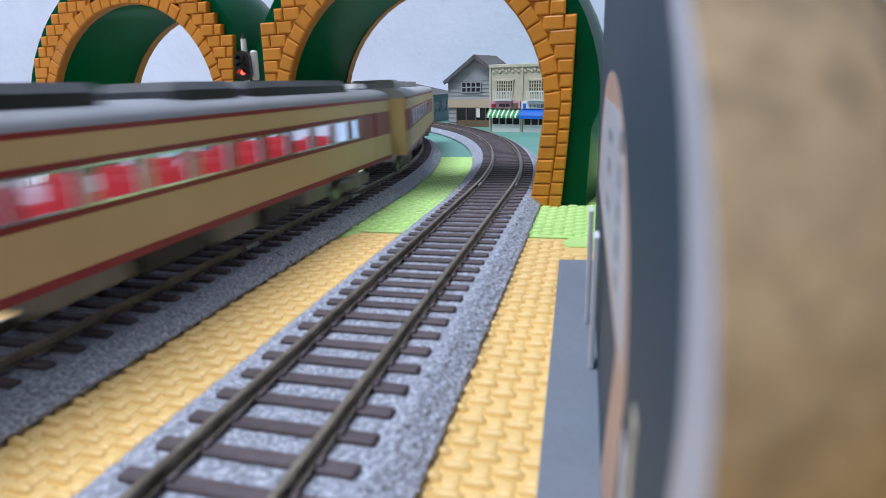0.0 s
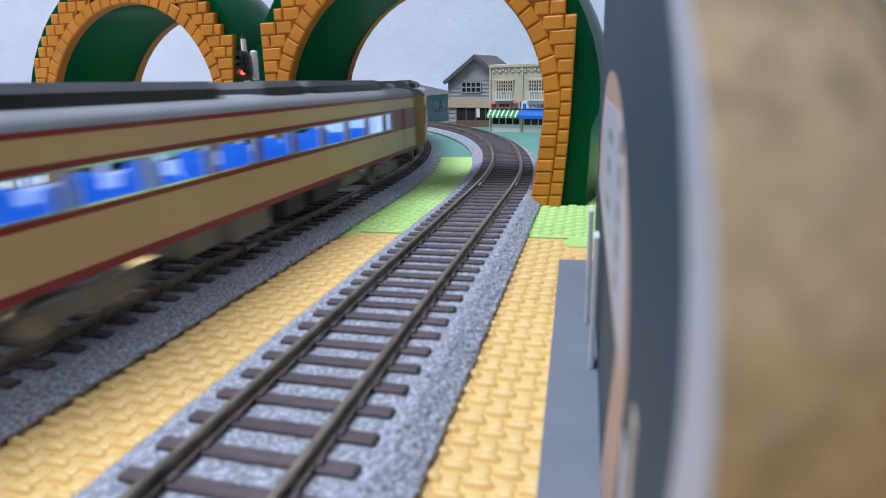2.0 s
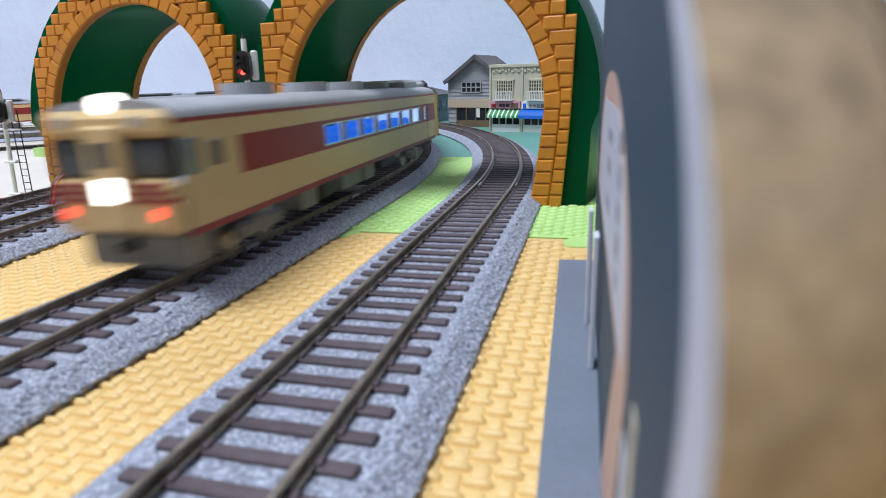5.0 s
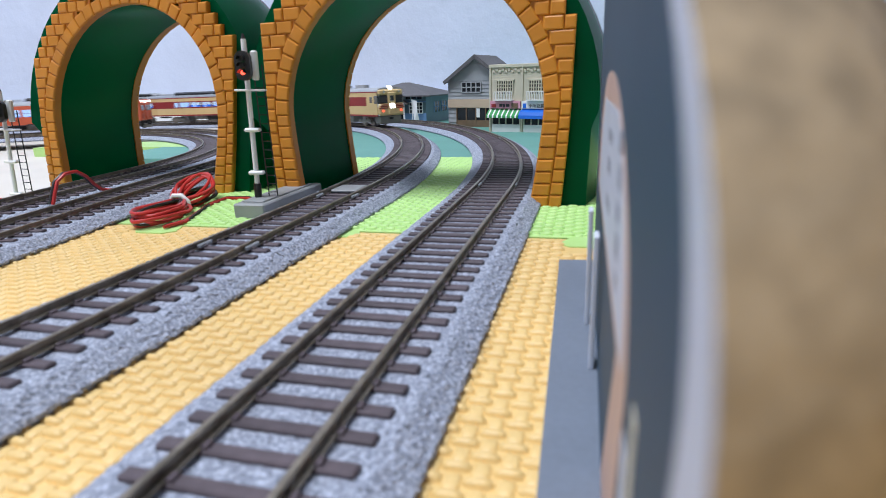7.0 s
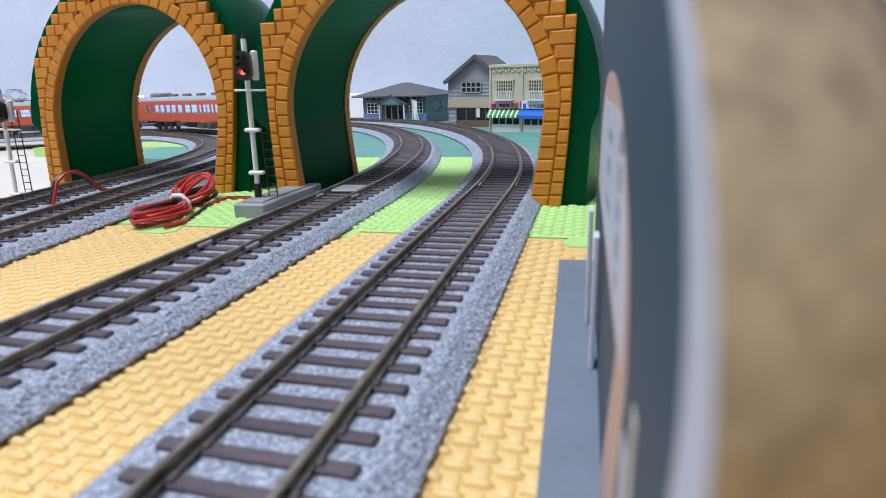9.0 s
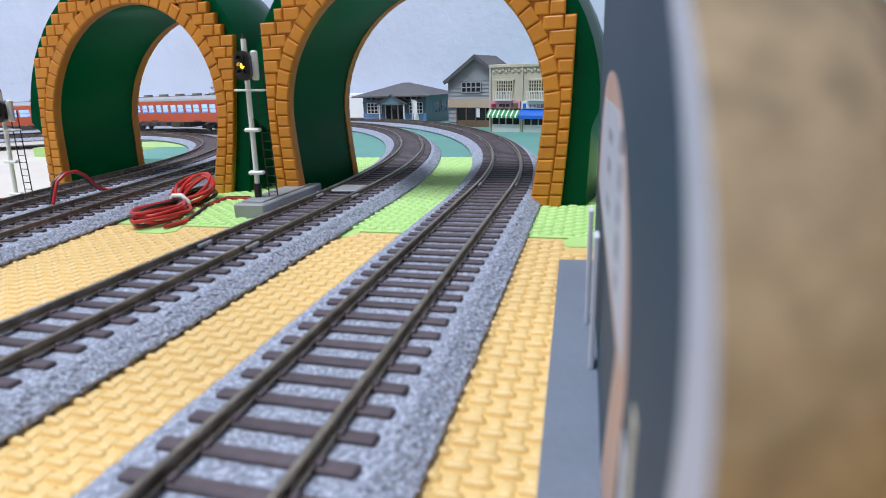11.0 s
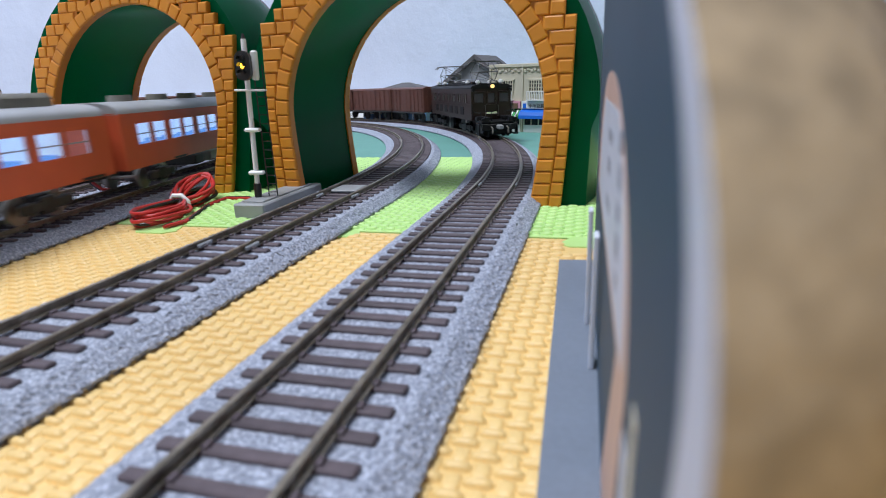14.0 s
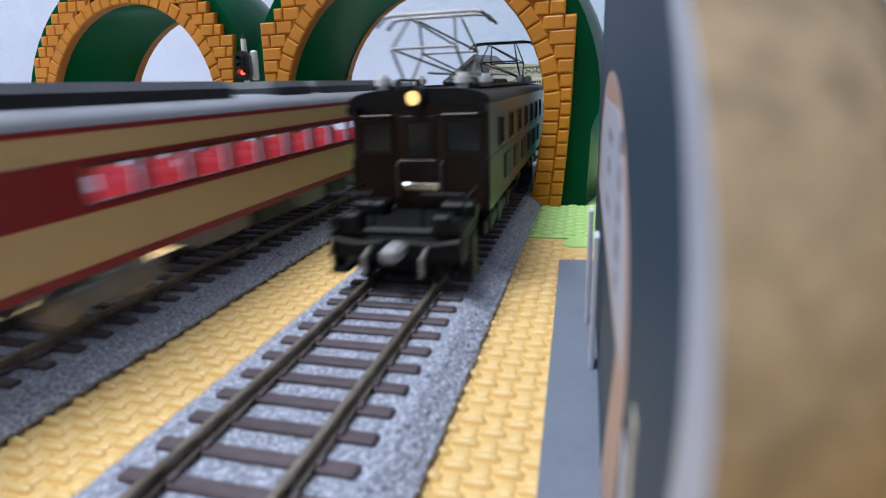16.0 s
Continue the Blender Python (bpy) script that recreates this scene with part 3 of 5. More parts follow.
def express_car(seat, cab, seed):
    """Cream and dark red diesel express car, 245 mm long, running towards +y; the cab, where there is one, at -y or +y."""
    ob = thing("express_railcar", "", "train car", "express train cars")
    L, hw = 0.1225, 0.0182
    ze, zt = 0.0395, 0.0440
    y0, y1 = -L, L
    side_panels(ob, hw, y0 + 0.001, y1 - 0.001, 0.0118, 0.0136, [], 0.0136, 0.0136, "red", "skirt", t=0.0010, label="dark red lower band")
    side_panels(ob, hw - 0.0001, y0 + 0.001, y1 - 0.001, 0.0136, 0.0235, [], 0.0235, 0.0235, "cream", "lower_side", label="cream lower side")
    first_class = seat == "seat_red"
    n = 7 if cab else 11 if first_class else 9
    a, b = ((-0.093 if first_class else -0.112), 0.076) if not cab else ((-0.045, 0.088) if cab < 0 else (-0.088, 0.045))
    pitch = (b - a) / n
    wins = [(a + pitch * i + 0.0013, a + pitch * (i + 1) - 0.0013) for i in range(n)]
    for e in ((-0.098,) if cab > 0 else ()) + ((0.0815 if not cab else 0.098,) if cab <= 0 else ()):
        wins.append((e - 0.0032, e + 0.0032))
    ra, rb = y0 + (0.024 if cab < 0 else 0.001), y1 - (0.024 if cab > 0 else 0.001)
    side_panels(ob, hw, ra, rb, 0.0235, 0.0338, wins, 0.0252, 0.0322, "red", "window_band", label="dark red window band")
    if cab:
        ca, cb = sorted((cab * (L - 0.024), cab * (L - 0.001)))
        side_panels(ob, hw - 0.0001, ca, cb, 0.0235, 0.0338, [], 0.0338, 0.0338, "cream", "cab_side", label="cream cab side")
        for sx in (-1, 1):
            x0, x1 = sorted((sx * (hw + 0.0002), sx * (hw - 0.0008)))
            part("cab_window", Mesh().box(x0, x1, *sorted((cab * (L - 0.0165), cab * (L - 0.0110))), 0.0272, 0.0336, 0.0003), MAT["cab_glass"], ob)
            part("windscreen_side", Mesh().box(x0, x1, *sorted((cab * (L - 0.0070), cab * (L - 0.0006))), 0.0262, 0.0350, 0.0003), MAT["cab_glass"], ob, "dark wrap-round corner pane")
    side_panels(ob, hw - 0.0001, y0 + 0.001, y1 - 0.001, 0.0338, 0.0385, [], 0.0385, 0.0385, "cream", "upper_side", label="cream upper side")
    side_panels(ob, hw, y0 + 0.001, y1 - 0.001, 0.0385, 0.0396, [], 0.0396, 0.0396, "red", "cornice", label="dark red line under the roof")
    windows(ob, hw, wins, 0.0252, 0.0322)
    for sx in (-1, 1):
        for wa, wb in wins:
            fr = Mesh()
            x0, x1 = sorted((sx * (hw - 0.0004), sx * (hw + 0.0002)))
            for p, q, zl, zh in ((wa - 0.0007, wa, 0.0248, 0.0326), (wb, wb + 0.0007, 0.0248, 0.0326), (wa, wb, 0.0248, 0.0253), (wa, wb, 0.0321, 0.0326)):
                fr.box(x0, x1, p, q, zl, zh)
            part("window_frame", fr, MAT["chrome"], ob, "bright metal window frame")
    side_panels(ob, hw - 0.0012, y0 + 0.004, y1 - 0.004, 0.0163, 0.0350, wins, 0.0250, 0.0324, "interior", "cabin_lining", 0.0003, "white cabin wall lining that glows by itself")
    # doors
    for e in (-0.107, 0.107):
        if (cab and e * cab > 0) or (not cab and not first_class and e < 0):
            continue
        for sx in (-1, 1):
            x0, x1 = sorted((sx * (hw + 0.0003), sx * (hw - 0.0006)))
            leaf = part("door", Mesh().box(x0, x1, e - 0.0045, e + 0.0045, 0.0140, 0.0345, 0.0002), MAT["cream"], ob, "cream door with a red upper half")
            xr = sorted((sx * (hw + 0.0005), sx * (hw - 0.0002)))
            part("door_upper", Mesh().box(*xr, e - 0.0046, e + 0.0046, 0.0236, 0.0337, 0.0001), MAT["red"], leaf, "dark red upper half")
    # inside: floor, ceiling and seats give off the cabin light themselves
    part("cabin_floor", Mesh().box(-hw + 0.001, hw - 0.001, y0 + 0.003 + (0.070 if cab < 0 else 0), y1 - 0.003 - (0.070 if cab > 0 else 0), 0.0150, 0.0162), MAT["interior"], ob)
    part("cabin_ceiling", Mesh().box(-hw + 0.001, hw - 0.001, y0 + 0.003 + (0.070 if cab < 0 else 0), y1 - 0.003 - (0.070 if cab > 0 else 0), 0.0352, 0.0360), MAT["interior"], ob, "white cabin ceiling that glows by itself")
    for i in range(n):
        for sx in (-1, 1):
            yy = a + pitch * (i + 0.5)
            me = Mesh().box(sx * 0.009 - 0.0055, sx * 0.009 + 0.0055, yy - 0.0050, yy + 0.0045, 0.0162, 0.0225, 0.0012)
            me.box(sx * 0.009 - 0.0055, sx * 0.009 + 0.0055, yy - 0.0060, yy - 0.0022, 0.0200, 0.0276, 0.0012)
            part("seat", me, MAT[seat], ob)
    for e in (-1, 1):
        if cab == e or (e < 0 and not cab and not first_class):
            continue
        # glowing block added so that the end windows look white
        part("cabin_partition", Mesh().box(-0.0120, 0.0120, *sorted((e * (0.0790 if e > 0 and not cab else 0.0900), e * 0.1030)), 0.0163, 0.0351), MAT["interior"], ob, "added glowing white block behind the end windows")
    # ends
    for e in (-1, 1):
        if cab == e:
            # stepped cab nose with wrap-round windscreen
            me = Mesh()
            me.box(-hw + 0.0008, hw - 0.0008, *sorted((e * (L - 0.002), e * (L + 0.0028))), 0.0125, 0.0262, 0.0018)
            part("cab_front", me, MAT["cream"], ob, "cream cab front")
            part("cab_brow", Mesh().box(-hw + 0.001, hw - 0.001, *sorted((e * (L - 0.016), e * (L + 0.0022))), 0.0352, 0.0418, 0.0018), MAT["cream"], ob, "cream brow over the windscreen")
            part("windscreen", Mesh().box(-hw + 0.0014, hw - 0.0014, *sorted((e * (L - 0.004), e * (L + 0.0016))), 0.0262, 0.0352, 0.0008), MAT["dark_glass"], ob, "dark wrap-round windscreen")
            part("front_door", Mesh().box(-0.0052, 0.0052, *sorted((e * L, e * (L + 0.0036))), 0.0135, 0.0385, 0.0008), MAT["cream"], ob)
            part("front_door_window", Mesh().box(-0.0030, 0.0030, *sorted((e * L, e * (L + 0.0039))), 0.0285, 0.0350, 0.0006), MAT["dark_glass"], ob)
            part("train_nameplate", Mesh().box(-0.0036, 0.0036, *sorted((e * L, e * (L + 0.0041))), 0.0205, 0.0262, 0.0005), MAT["lamp_white"], ob, "lit white nameplate box")
            for sx in (-1, 1):
                for q in range(3):
                    part("whisker", Mesh().box(*sorted((sx * 0.0056, sx * (0.0172 - q * 0.0012))), *sorted((e * L, e * (L + 0.0032))), 0.0205 + q * 0.0018, 0.0216 + q * 0.0018), MAT["red"], ob, "dark red front stripe")
                part("tail_lamp", Mesh().cyl((sx * 0.0125, e * L, 0.0180), (sx * 0.0125, e * (L + 0.0038), 0.0180), 0.0014, n=12), MAT["lamp_tail"], ob)
                part("headlamp", Mesh().cyl((sx * 0.0105, e * (L - 0.002), 0.0392), (sx * 0.0105, e * (L + 0.0034), 0.0392), 0.0014, n=12), MAT["chrome"], ob)
            part("roof_headlamp", Mesh().cyl((0, e * (L - 0.004), 0.0436), (0, e * (L + 0.0015), 0.0430), 0.0021, n=14), MAT["lamp_white"] if cab < 0 else MAT["chrome"], ob)
            part("snow_skirt", Mesh().box(-0.0150, 0.0150, *sorted((e * (L - 0.012), e * (L - 0.001))), 0.0030, 0.0122, 0.001), MAT["under_grey"], ob)
        else:
            me = Mesh().box(-hw + 0.0005, hw - 0.0005, *sorted((e * (L - 0.002), e * L)), 0.0118, 0.0400, 0.0004)
            part("end_wall", me, MAT["cream"], ob, "cream end wall")
            me = Mesh().box(-0.0072, 0.0072, *sorted((e * L, e * (L + 0.0026))), 0.0130, 0.0372, 0.0005)
            part("gangway", me, MAT["under"], ob, "dark gangway bellows")
        part("coupler", Mesh().box(-0.0018, 0.0018, *sorted((e * (L - 0.01), e * (L + 0.0026))), 0.0080, 0.0104, 0.0004), MAT["under"], ob)
    part("roof", roof_mesh(hw, y0, y1, ze, zt), MAT["silver" if cab else "roof"], ob, smooth=True)
    if cab:
        for yy in (-0.062, -0.020, 0.022, 0.060):
            part("roof_fan", Mesh().cyl((0, yy, zt - 0.001), (0, yy, zt + 0.0036), 0.0088, 0.0084, n=22), MAT["silver"], ob, "round pale grey roof fan", smooth=True)
        part("roof_box", Mesh().box(-0.0110, 0.0110, -cab * 0.094 - 0.014, -cab * 0.094 + 0.014, zt - 0.002, zt + 0.0040, 0.0014), MAT["silver"], ob)
    else:
        for yy, w in ((-0.062, 0.048), (0.004, 0.016), (0.062, 0.044)):
            me = Mesh().box(-0.0128, 0.0128, yy - w, yy + w * 0.62, zt - 0.0026, zt + 0.0038, 0.0022)
            cool = part("roof_cooler", me, MAT["roof_dark"], ob, "long dark roof cooling unit")
            for sx in (-1, 1):
                part("louvre", Mesh().box(*sorted((sx * 0.0122, sx * 0.0131)), yy - w + 0.003, yy + w * 0.55, zt - 0.001, zt + 0.0018), MAT["black"], cool)
        part("roof_cowl", Mesh().box(-0.0100, 0.0100, -0.118, -0.100, zt - 0.003, zt + 0.0034, 0.002), MAT["silver"], ob)
        part("roof_cowl", Mesh().box(-0.0100, 0.0100, 0.106, 0.119, zt - 0.003, zt + 0.0024, 0.002), MAT["silver"], ob)
    for yy in (-0.086, 0.086):
        bogie(ob, yy, color="under_grey")
    undergear(ob, -0.060, 0.060, seed)
    return ob


def suburban_car(cab, seed):
    """Vermilion railcar, 245 mm long; the cab at +y where there is one."""
    ob = thing("suburban_railcar", "", "train car", "vermilion train cars")
    L, hw = 0.1225, 0.0180
    ze, zt = 0.0372, 0.0425
    n = 7
    wins = []
    y = -0.110
    for i in range(n):
        for w, gap in ((0.0125, 0.0025), (0.0125, 0.0045)):
            if y + w < (0.108 if cab else 0.112):
                wins.append((y, y + w))
            y += w + gap
    if cab:
        front = [(0.1075, 0.1180), (0.0985, 0.1040), (0.0775, 0.0930), (0.0690, 0.0745), (0.0585, 0.0660), (0.0500, 0.0575), (0.0410, 0.0465)]
        wins = [w for w in wins if w[1] < 0.004] + front + [(0.0215, 0.0365), (0.0050, 0.0195)]
    side_panels(ob, hw, -L, L, 0.0122, ze, wins, 0.0228, 0.0324, "orange", "side_wall", label="vermilion painted side")
    windows(ob, hw, wins, 0.0228, 0.0324)
    side_panels(ob, hw - 0.0012, -L + 0.004, L - 0.004, 0.0161, 0.0344, wins, 0.0226, 0.0326, "interior", "cabin_lining", 0.0003, "white cabin wall lining that glows by itself")
    for sx in (-1, 1):
        for a, b in wins:
            x0, x1 = sorted((sx * (hw - 0.0002), sx * (hw + 0.0001)))
            part("window_bar", Mesh().box(x0, x1, a, b, 0.0274, 0.0279), MAT["silver"], ob)
        for e in (-0.108, -0.020, 0.072):
            x0, x1 = sorted((sx * (hw + 0.0004), sx * (hw - 0.0004)))
            part("door_rail", Mesh().box(x0, x1, e - 0.0068, e + 0.0068, 0.0124, 0.0134), MAT["under"], ob)
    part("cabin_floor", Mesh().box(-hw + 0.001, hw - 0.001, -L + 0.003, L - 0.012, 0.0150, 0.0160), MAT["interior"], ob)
    part("cabin_ceiling", Mesh().box(-hw + 0.001, hw - 0.001, -L + 0.003, L - 0.012, 0.0345, 0.0352), MAT["interior"], ob, "white cabin ceiling that glows by itself")
    # glowing panel added down the middle to brighten the windows
    part("light_strip_panel", Mesh().box(-0.0004, 0.0004, -L + 0.004, L - 0.030, 0.0215, 0.0344), MAT["interior"], ob, "added glowing white panel along the cabin")
    # pale seats, their material glowing in place of cabin light
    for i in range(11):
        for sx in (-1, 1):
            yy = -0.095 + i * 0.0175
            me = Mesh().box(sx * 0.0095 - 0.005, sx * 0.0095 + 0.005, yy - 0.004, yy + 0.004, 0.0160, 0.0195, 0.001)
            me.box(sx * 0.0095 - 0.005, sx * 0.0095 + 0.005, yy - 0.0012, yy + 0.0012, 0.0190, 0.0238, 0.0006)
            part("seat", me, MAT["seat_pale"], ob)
    for e in (-1, 1):
        front = cab and e > 0
        part("end_wall", Mesh().box(-hw + 0.0004, hw - 0.0004, *sorted((e * (L - 0.0016), e * (L + (0.0014 if front else 0)))), 0.0122, ze + 0.0012, 0.0008), MAT["orange"], ob, "vermilion end wall")
        if front:
            for x0, x1 in ((-0.0160, -0.0062), (0.0062, 0.0160)):
                part("cab_window", Mesh().box(x0, x1, L, L + 0.0018, 0.0252, 0.0325, 0.0005), MAT["painted_lit_glass"], ob)
            part("front_door", Mesh().box(-0.0050, 0.0050, L, L + 0.0022, 0.0130, 0.0355, 0.0004), MAT["orange"], ob)
            part("front_door_window", Mesh().box(-0.0026, 0.0026, L, L + 0.0025, 0.0245, 0.0325, 0.0004), MAT["painted_lit_glass"], ob)
            part("destination_box", Mesh().box(-0.0045, 0.0045, L, L + 0.0030, 0.0358, 0.0386, 0.0008), MAT["lamp_soft"], ob, "brightly lit destination box")
            for sx in (-1, 1):
                part("headlamp", Mesh().cyl((sx * 0.0125, L - 0.001, 0.0380), (sx * 0.0125, L + 0.0032, 0.0375), 0.0014, n=16), MAT["lamp_soft"], ob, "lit white headlamp")
                part("handrail", Mesh().cyl((sx * 0.0135, L + 0.0022, 0.0150), (sx * 0.0135, L + 0.0022, 0.0215), 0.0003, n=6), MAT["silver"], ob)
                part("step", Mesh().box(*sorted((sx * 0.0080, sx * 0.0150)), L, L + 0.0024, 0.0158, 0.0166), MAT["orange"], ob)
                part("step", Mesh().box(*sorted((sx * 0.0080, sx * 0.0150)), L, L + 0.0024, 0.0192, 0.0200), MAT["orange"], ob)
            part("snow_plough", Mesh().box(-0.0150, 0.0150, L - 0.0010, L + 0.0006, 0.0016, 0.0052, 0.0005), MAT["under_grey"], ob, "grey snow plough blade")
            for sx in (-1, 1):
                part("plough_bracket", Mesh().box(*sorted((sx * 0.0105, sx * 0.0135)), L - 0.004, L, 0.0030, 0.0122, 0.0005), MAT["under"], ob)
                part("brake_hose", Mesh().tube([(sx * 0.0060, L, 0.0118), (sx * 0.0060, L + 0.0030, 0.0105), (sx * 0.0062, L + 0.0028, 0.0060)], 0.0006, 6), MAT["under"], ob)
            part("tail_lamp", Mesh().cyl((-0.0128, L, 0.0232), (-0.0128, L + 0.0022, 0.0232), 0.0014, n=12), MAT["orange"], ob, smooth=True)
            part("tail_lamp", Mesh().cyl((0.0128, L, 0.0232), (0.0128, L + 0.0022, 0.0232), 0.0014, n=12), MAT["orange"], ob, smooth=True)
            part("roof_visor", Mesh().box(-0.0165, 0.0165, L - 0.010, L + 0.0012, ze - 0.0004, ze + 0.0030, 0.0012), MAT["orange"], ob, "vermilion front roof visor")
        else:
            part("gangway", Mesh().box(-0.0070, 0.0070, *sorted((e * L, e * (L + 0.0026))), 0.0130, 0.0355, 0.0005), MAT["under"], ob)
        part("coupler", Mesh().box(-0.0018, 0.0018, *sorted((e * (L - 0.01), e * (L + 0.0036))), 0.0080, 0.0104, 0.0004), MAT["under"], ob)
    part("roof", roof_mesh(hw, -L, L, ze, zt), MAT["silver"], ob, smooth=True)
    for yy in ((-0.056, -0.020, 0.016, 0.052, 0.088) if cab else (-0.092, -0.056, -0.020, 0.016, 0.052, 0.088)):
        me = Mesh().cyl((0, yy, zt - 0.001), (0, yy, zt + 0.0030), 0.0058, 0.0055, n=20)
        part("ventilator", me, MAT["under_grey"], ob, "round grey roof ventilator", smooth=True)
    if cab:
        part("roof_unit", Mesh().box(-0.0095, 0.0095, -0.107, -0.079, zt - 0.002, zt + 0.0048, 0.0018), MAT["under_grey"], ob, "long grey roof unit", smooth=True)
    for yy in (-0.086, 0.086):
        bogie(ob, yy)
    undergear(ob, -0.060, 0.060, seed, "under_grey")
    return ob


def pantograph(parent, y, z, h, mat="chrome"):
    """Diamond pantograph: base, lower arms, upper arms, contact pan."""
    me = Mesh()
    for sx in (-1, 1):
        me.cyl((sx * 0.009, y - 0.010, z + 0.0022), (sx * 0.009, y + 0.010, z + 0.0022), 0.0004, n=6)
        for d in (-1, 1):
            me.cyl((sx * 0.009, y + d * 0.009, z - 0.0005), (sx * 0.009, y + d * 0.009, z + 0.0022), 0.0009, n=8)
    base = part("pantograph", me, MAT[mat], parent, "diamond-shaped metal pantograph")
    def rod(p, q, r):
        part("arm", Mesh().cyl(p, q, r, n=6), MAT[mat], base)

    for d in (-1, 1):
        for sx in (-1, 1):
            rod((sx * 0.009, y + d * 0.004, z + 0.0022), (sx * 0.0085, y + d * 0.0145, z + h * 0.52), 0.0004)
            rod((sx * 0.0085, y + d * 0.0145, z + h * 0.52), (sx * 0.0062, y + d * 0.0045, z + h * 0.95), 0.00035)
        rod((-0.0085, y + d * 0.0145, z + h * 0.52), (0.0085, y + d * 0.0145, z + h * 0.52), 0.0004)
        rod((-0.009, y + d * 0.004, z + 0.0022), (0.0085, y + d * 0.0145, z + h * 0.52), 0.0003)
        rod((-0.0085, y + d * 0.0145, z + h * 0.52), (0.0062, y + d * 0.0045, z + h * 0.95), 0.0003)
    pan = Mesh()
    for d in (-1, 1):
        pan.tube([(-0.0160, y + d * 0.0045, z + h - 0.0028), (-0.0135, y + d * 0.0045, z + h - 0.0004), (-0.0105, y + d * 0.0045, z + h), (0.0105, y + d * 0.0045, z + h),
                  (0.0135, y + d * 0.0045, z + h - 0.0004), (0.0160, y + d * 0.0045, z + h - 0.0028)], 0.0005, 6)
    part("contact_strip", pan, MAT[mat], base)
    return base


def locomotive():
    """Old dark brown electric locomotive with end decks, 221 mm long, front at +y."""
    ob = thing("electric_locomotive", "dark brown electric locomotive with raised pantographs pulling freight", "locomotive")
    L, hw, H = 0.0860, 0.0180, 0.0405
    wins = [(-0.070 + i * 0.0222, -0.063 + i * 0.0222) for i in range(7)]
    side_panels(ob, hw, -L, L, 0.0135, H, wins, 0.0285, 0.0355, "loco", "side_wall", label="dark brown riveted side")
    windows(ob, hw, wins, 0.0285, 0.0355, "cab_glass")
    part("machine_core", Mesh().box(-hw + 0.002, hw - 0.002, -L + 0.003, L - 0.003, 0.0140, H - 0.001), MAT["loco_black"], ob)
    for sx in (-1, 1):
        for i in range(6):
            x0, x1 = sorted((sx * hw, sx * (hw + 0.0004)))
            part("louvre_panel", Mesh().box(x0, x1, -0.0625 + i * 0.0222, -0.0515 + i * 0.0222, 0.0175, 0.0245), MAT["loco_black"], ob)
        part("belt_rail", Mesh().box(*sorted((sx * hw, sx * (hw + 0.0003))), -L, L, 0.0264, 0.0270), MAT["loco"], ob)
        for i in range(7):
            y = -0.070 + i * 0.0222
            fr = Mesh()
            for p, q, zl, zh in ((y - 0.0006, y, 0.0280, 0.0360), (y + 0.007, y + 0.0076, 0.0280, 0.0360), (y, y + 0.007, 0.0280, 0.0285), (y, y + 0.007, 0.0355, 0.0360)):
                fr.box(*sorted((sx * (hw - 0.0002), sx * (hw + 0.0004))), p, q, zl, zh)
            part("side_window_frame", fr, MAT["loco"], ob)
    for e in (-1, 1):
        part("end_wall", Mesh().box(-hw + 0.0004, hw - 0.0004, *sorted((e * (L - 0.002), e * L)), 0.0135, H + 0.0010, 0.0006), MAT["loco"], ob, "dark brown cab front")
        for x0, x1, zb in ((-0.0155, -0.0072, 0.0285), (0.0072, 0.0155, 0.0285), (-0.0030, 0.0030, 0.0280)):
            w = part("cab_window", Mesh().box(x0, x1, *sorted((e * L, e * (L + 0.0007))), zb, 0.0360, 0.0002), MAT["dark_glass"], ob)
            fr = Mesh()
            ya, yb = sorted((e * L, e * (L + 0.0012)))
            for a, b, c, d in ((x0 - 0.0006, x0, zb - 0.0006, 0.0366), (x1, x1 + 0.0006, zb - 0.0006, 0.0366), (x0, x1, zb - 0.0006, zb), (x0, x1, 0.0360, 0.0366)):
                fr.box(a, b, ya, yb, c, d)
            part("window_frame", fr, MAT["loco"], w)
        part("front_door", Mesh().box(-0.0044, 0.0044, *sorted((e * L, e * (L + 0.0006))), 0.0150, 0.0375, 0.0002), MAT["loco"], ob)
        part("number_plate", Mesh().box(-0.0050, 0.0050, *sorted((e * L, e * (L + 0.0011))), 0.0186, 0.0206, 0.0002), MAT["chrome"], ob, "small bright metal plate")
        for sx in (-1, 1):
            part("rain_strip", Mesh().box(*sorted((sx * 0.0064, sx * 0.0166)), *sorted((e * L, e * (L + 0.0022))), 0.0374, 0.0379, 0.0002), MAT["loco"], ob)
            part("grab_iron", Mesh().tube([(sx * 0.0176, e * L, 0.0155), (sx * 0.0176, e * (L + 0.0018), 0.0165), (sx * 0.0176, e * (L + 0.0018), 0.0265), (sx * 0.0176, e * L, 0.0275)], 0.00035, 6), MAT["loco_black"], ob)
            part("grab_iron", Mesh().tube([(sx * 0.0058, e * L, 0.0165), (sx * 0.0058, e * (L + 0.0016), 0.0172), (sx * 0.0058, e * (L + 0.0016), 0.0252), (sx * 0.0058, e * L, 0.0260)], 0.0003, 6), MAT["steel"], ob)
            part("jumper_box", Mesh().box(*sorted((sx * 0.0085, sx * 0.0128)), *sorted((e * (L + 0.0172), e * (L + 0.0226))), 0.0128, 0.0172, 0.0006), MAT["loco_black"], ob)
            part("deck_locker", Mesh().box(*sorted((sx * 0.0070, sx * 0.0158)), *sorted((e * (L + 0.002), e * (L + 0.0090))), 0.0136, 0.0172, 0.0007), MAT["loco_black"], ob)
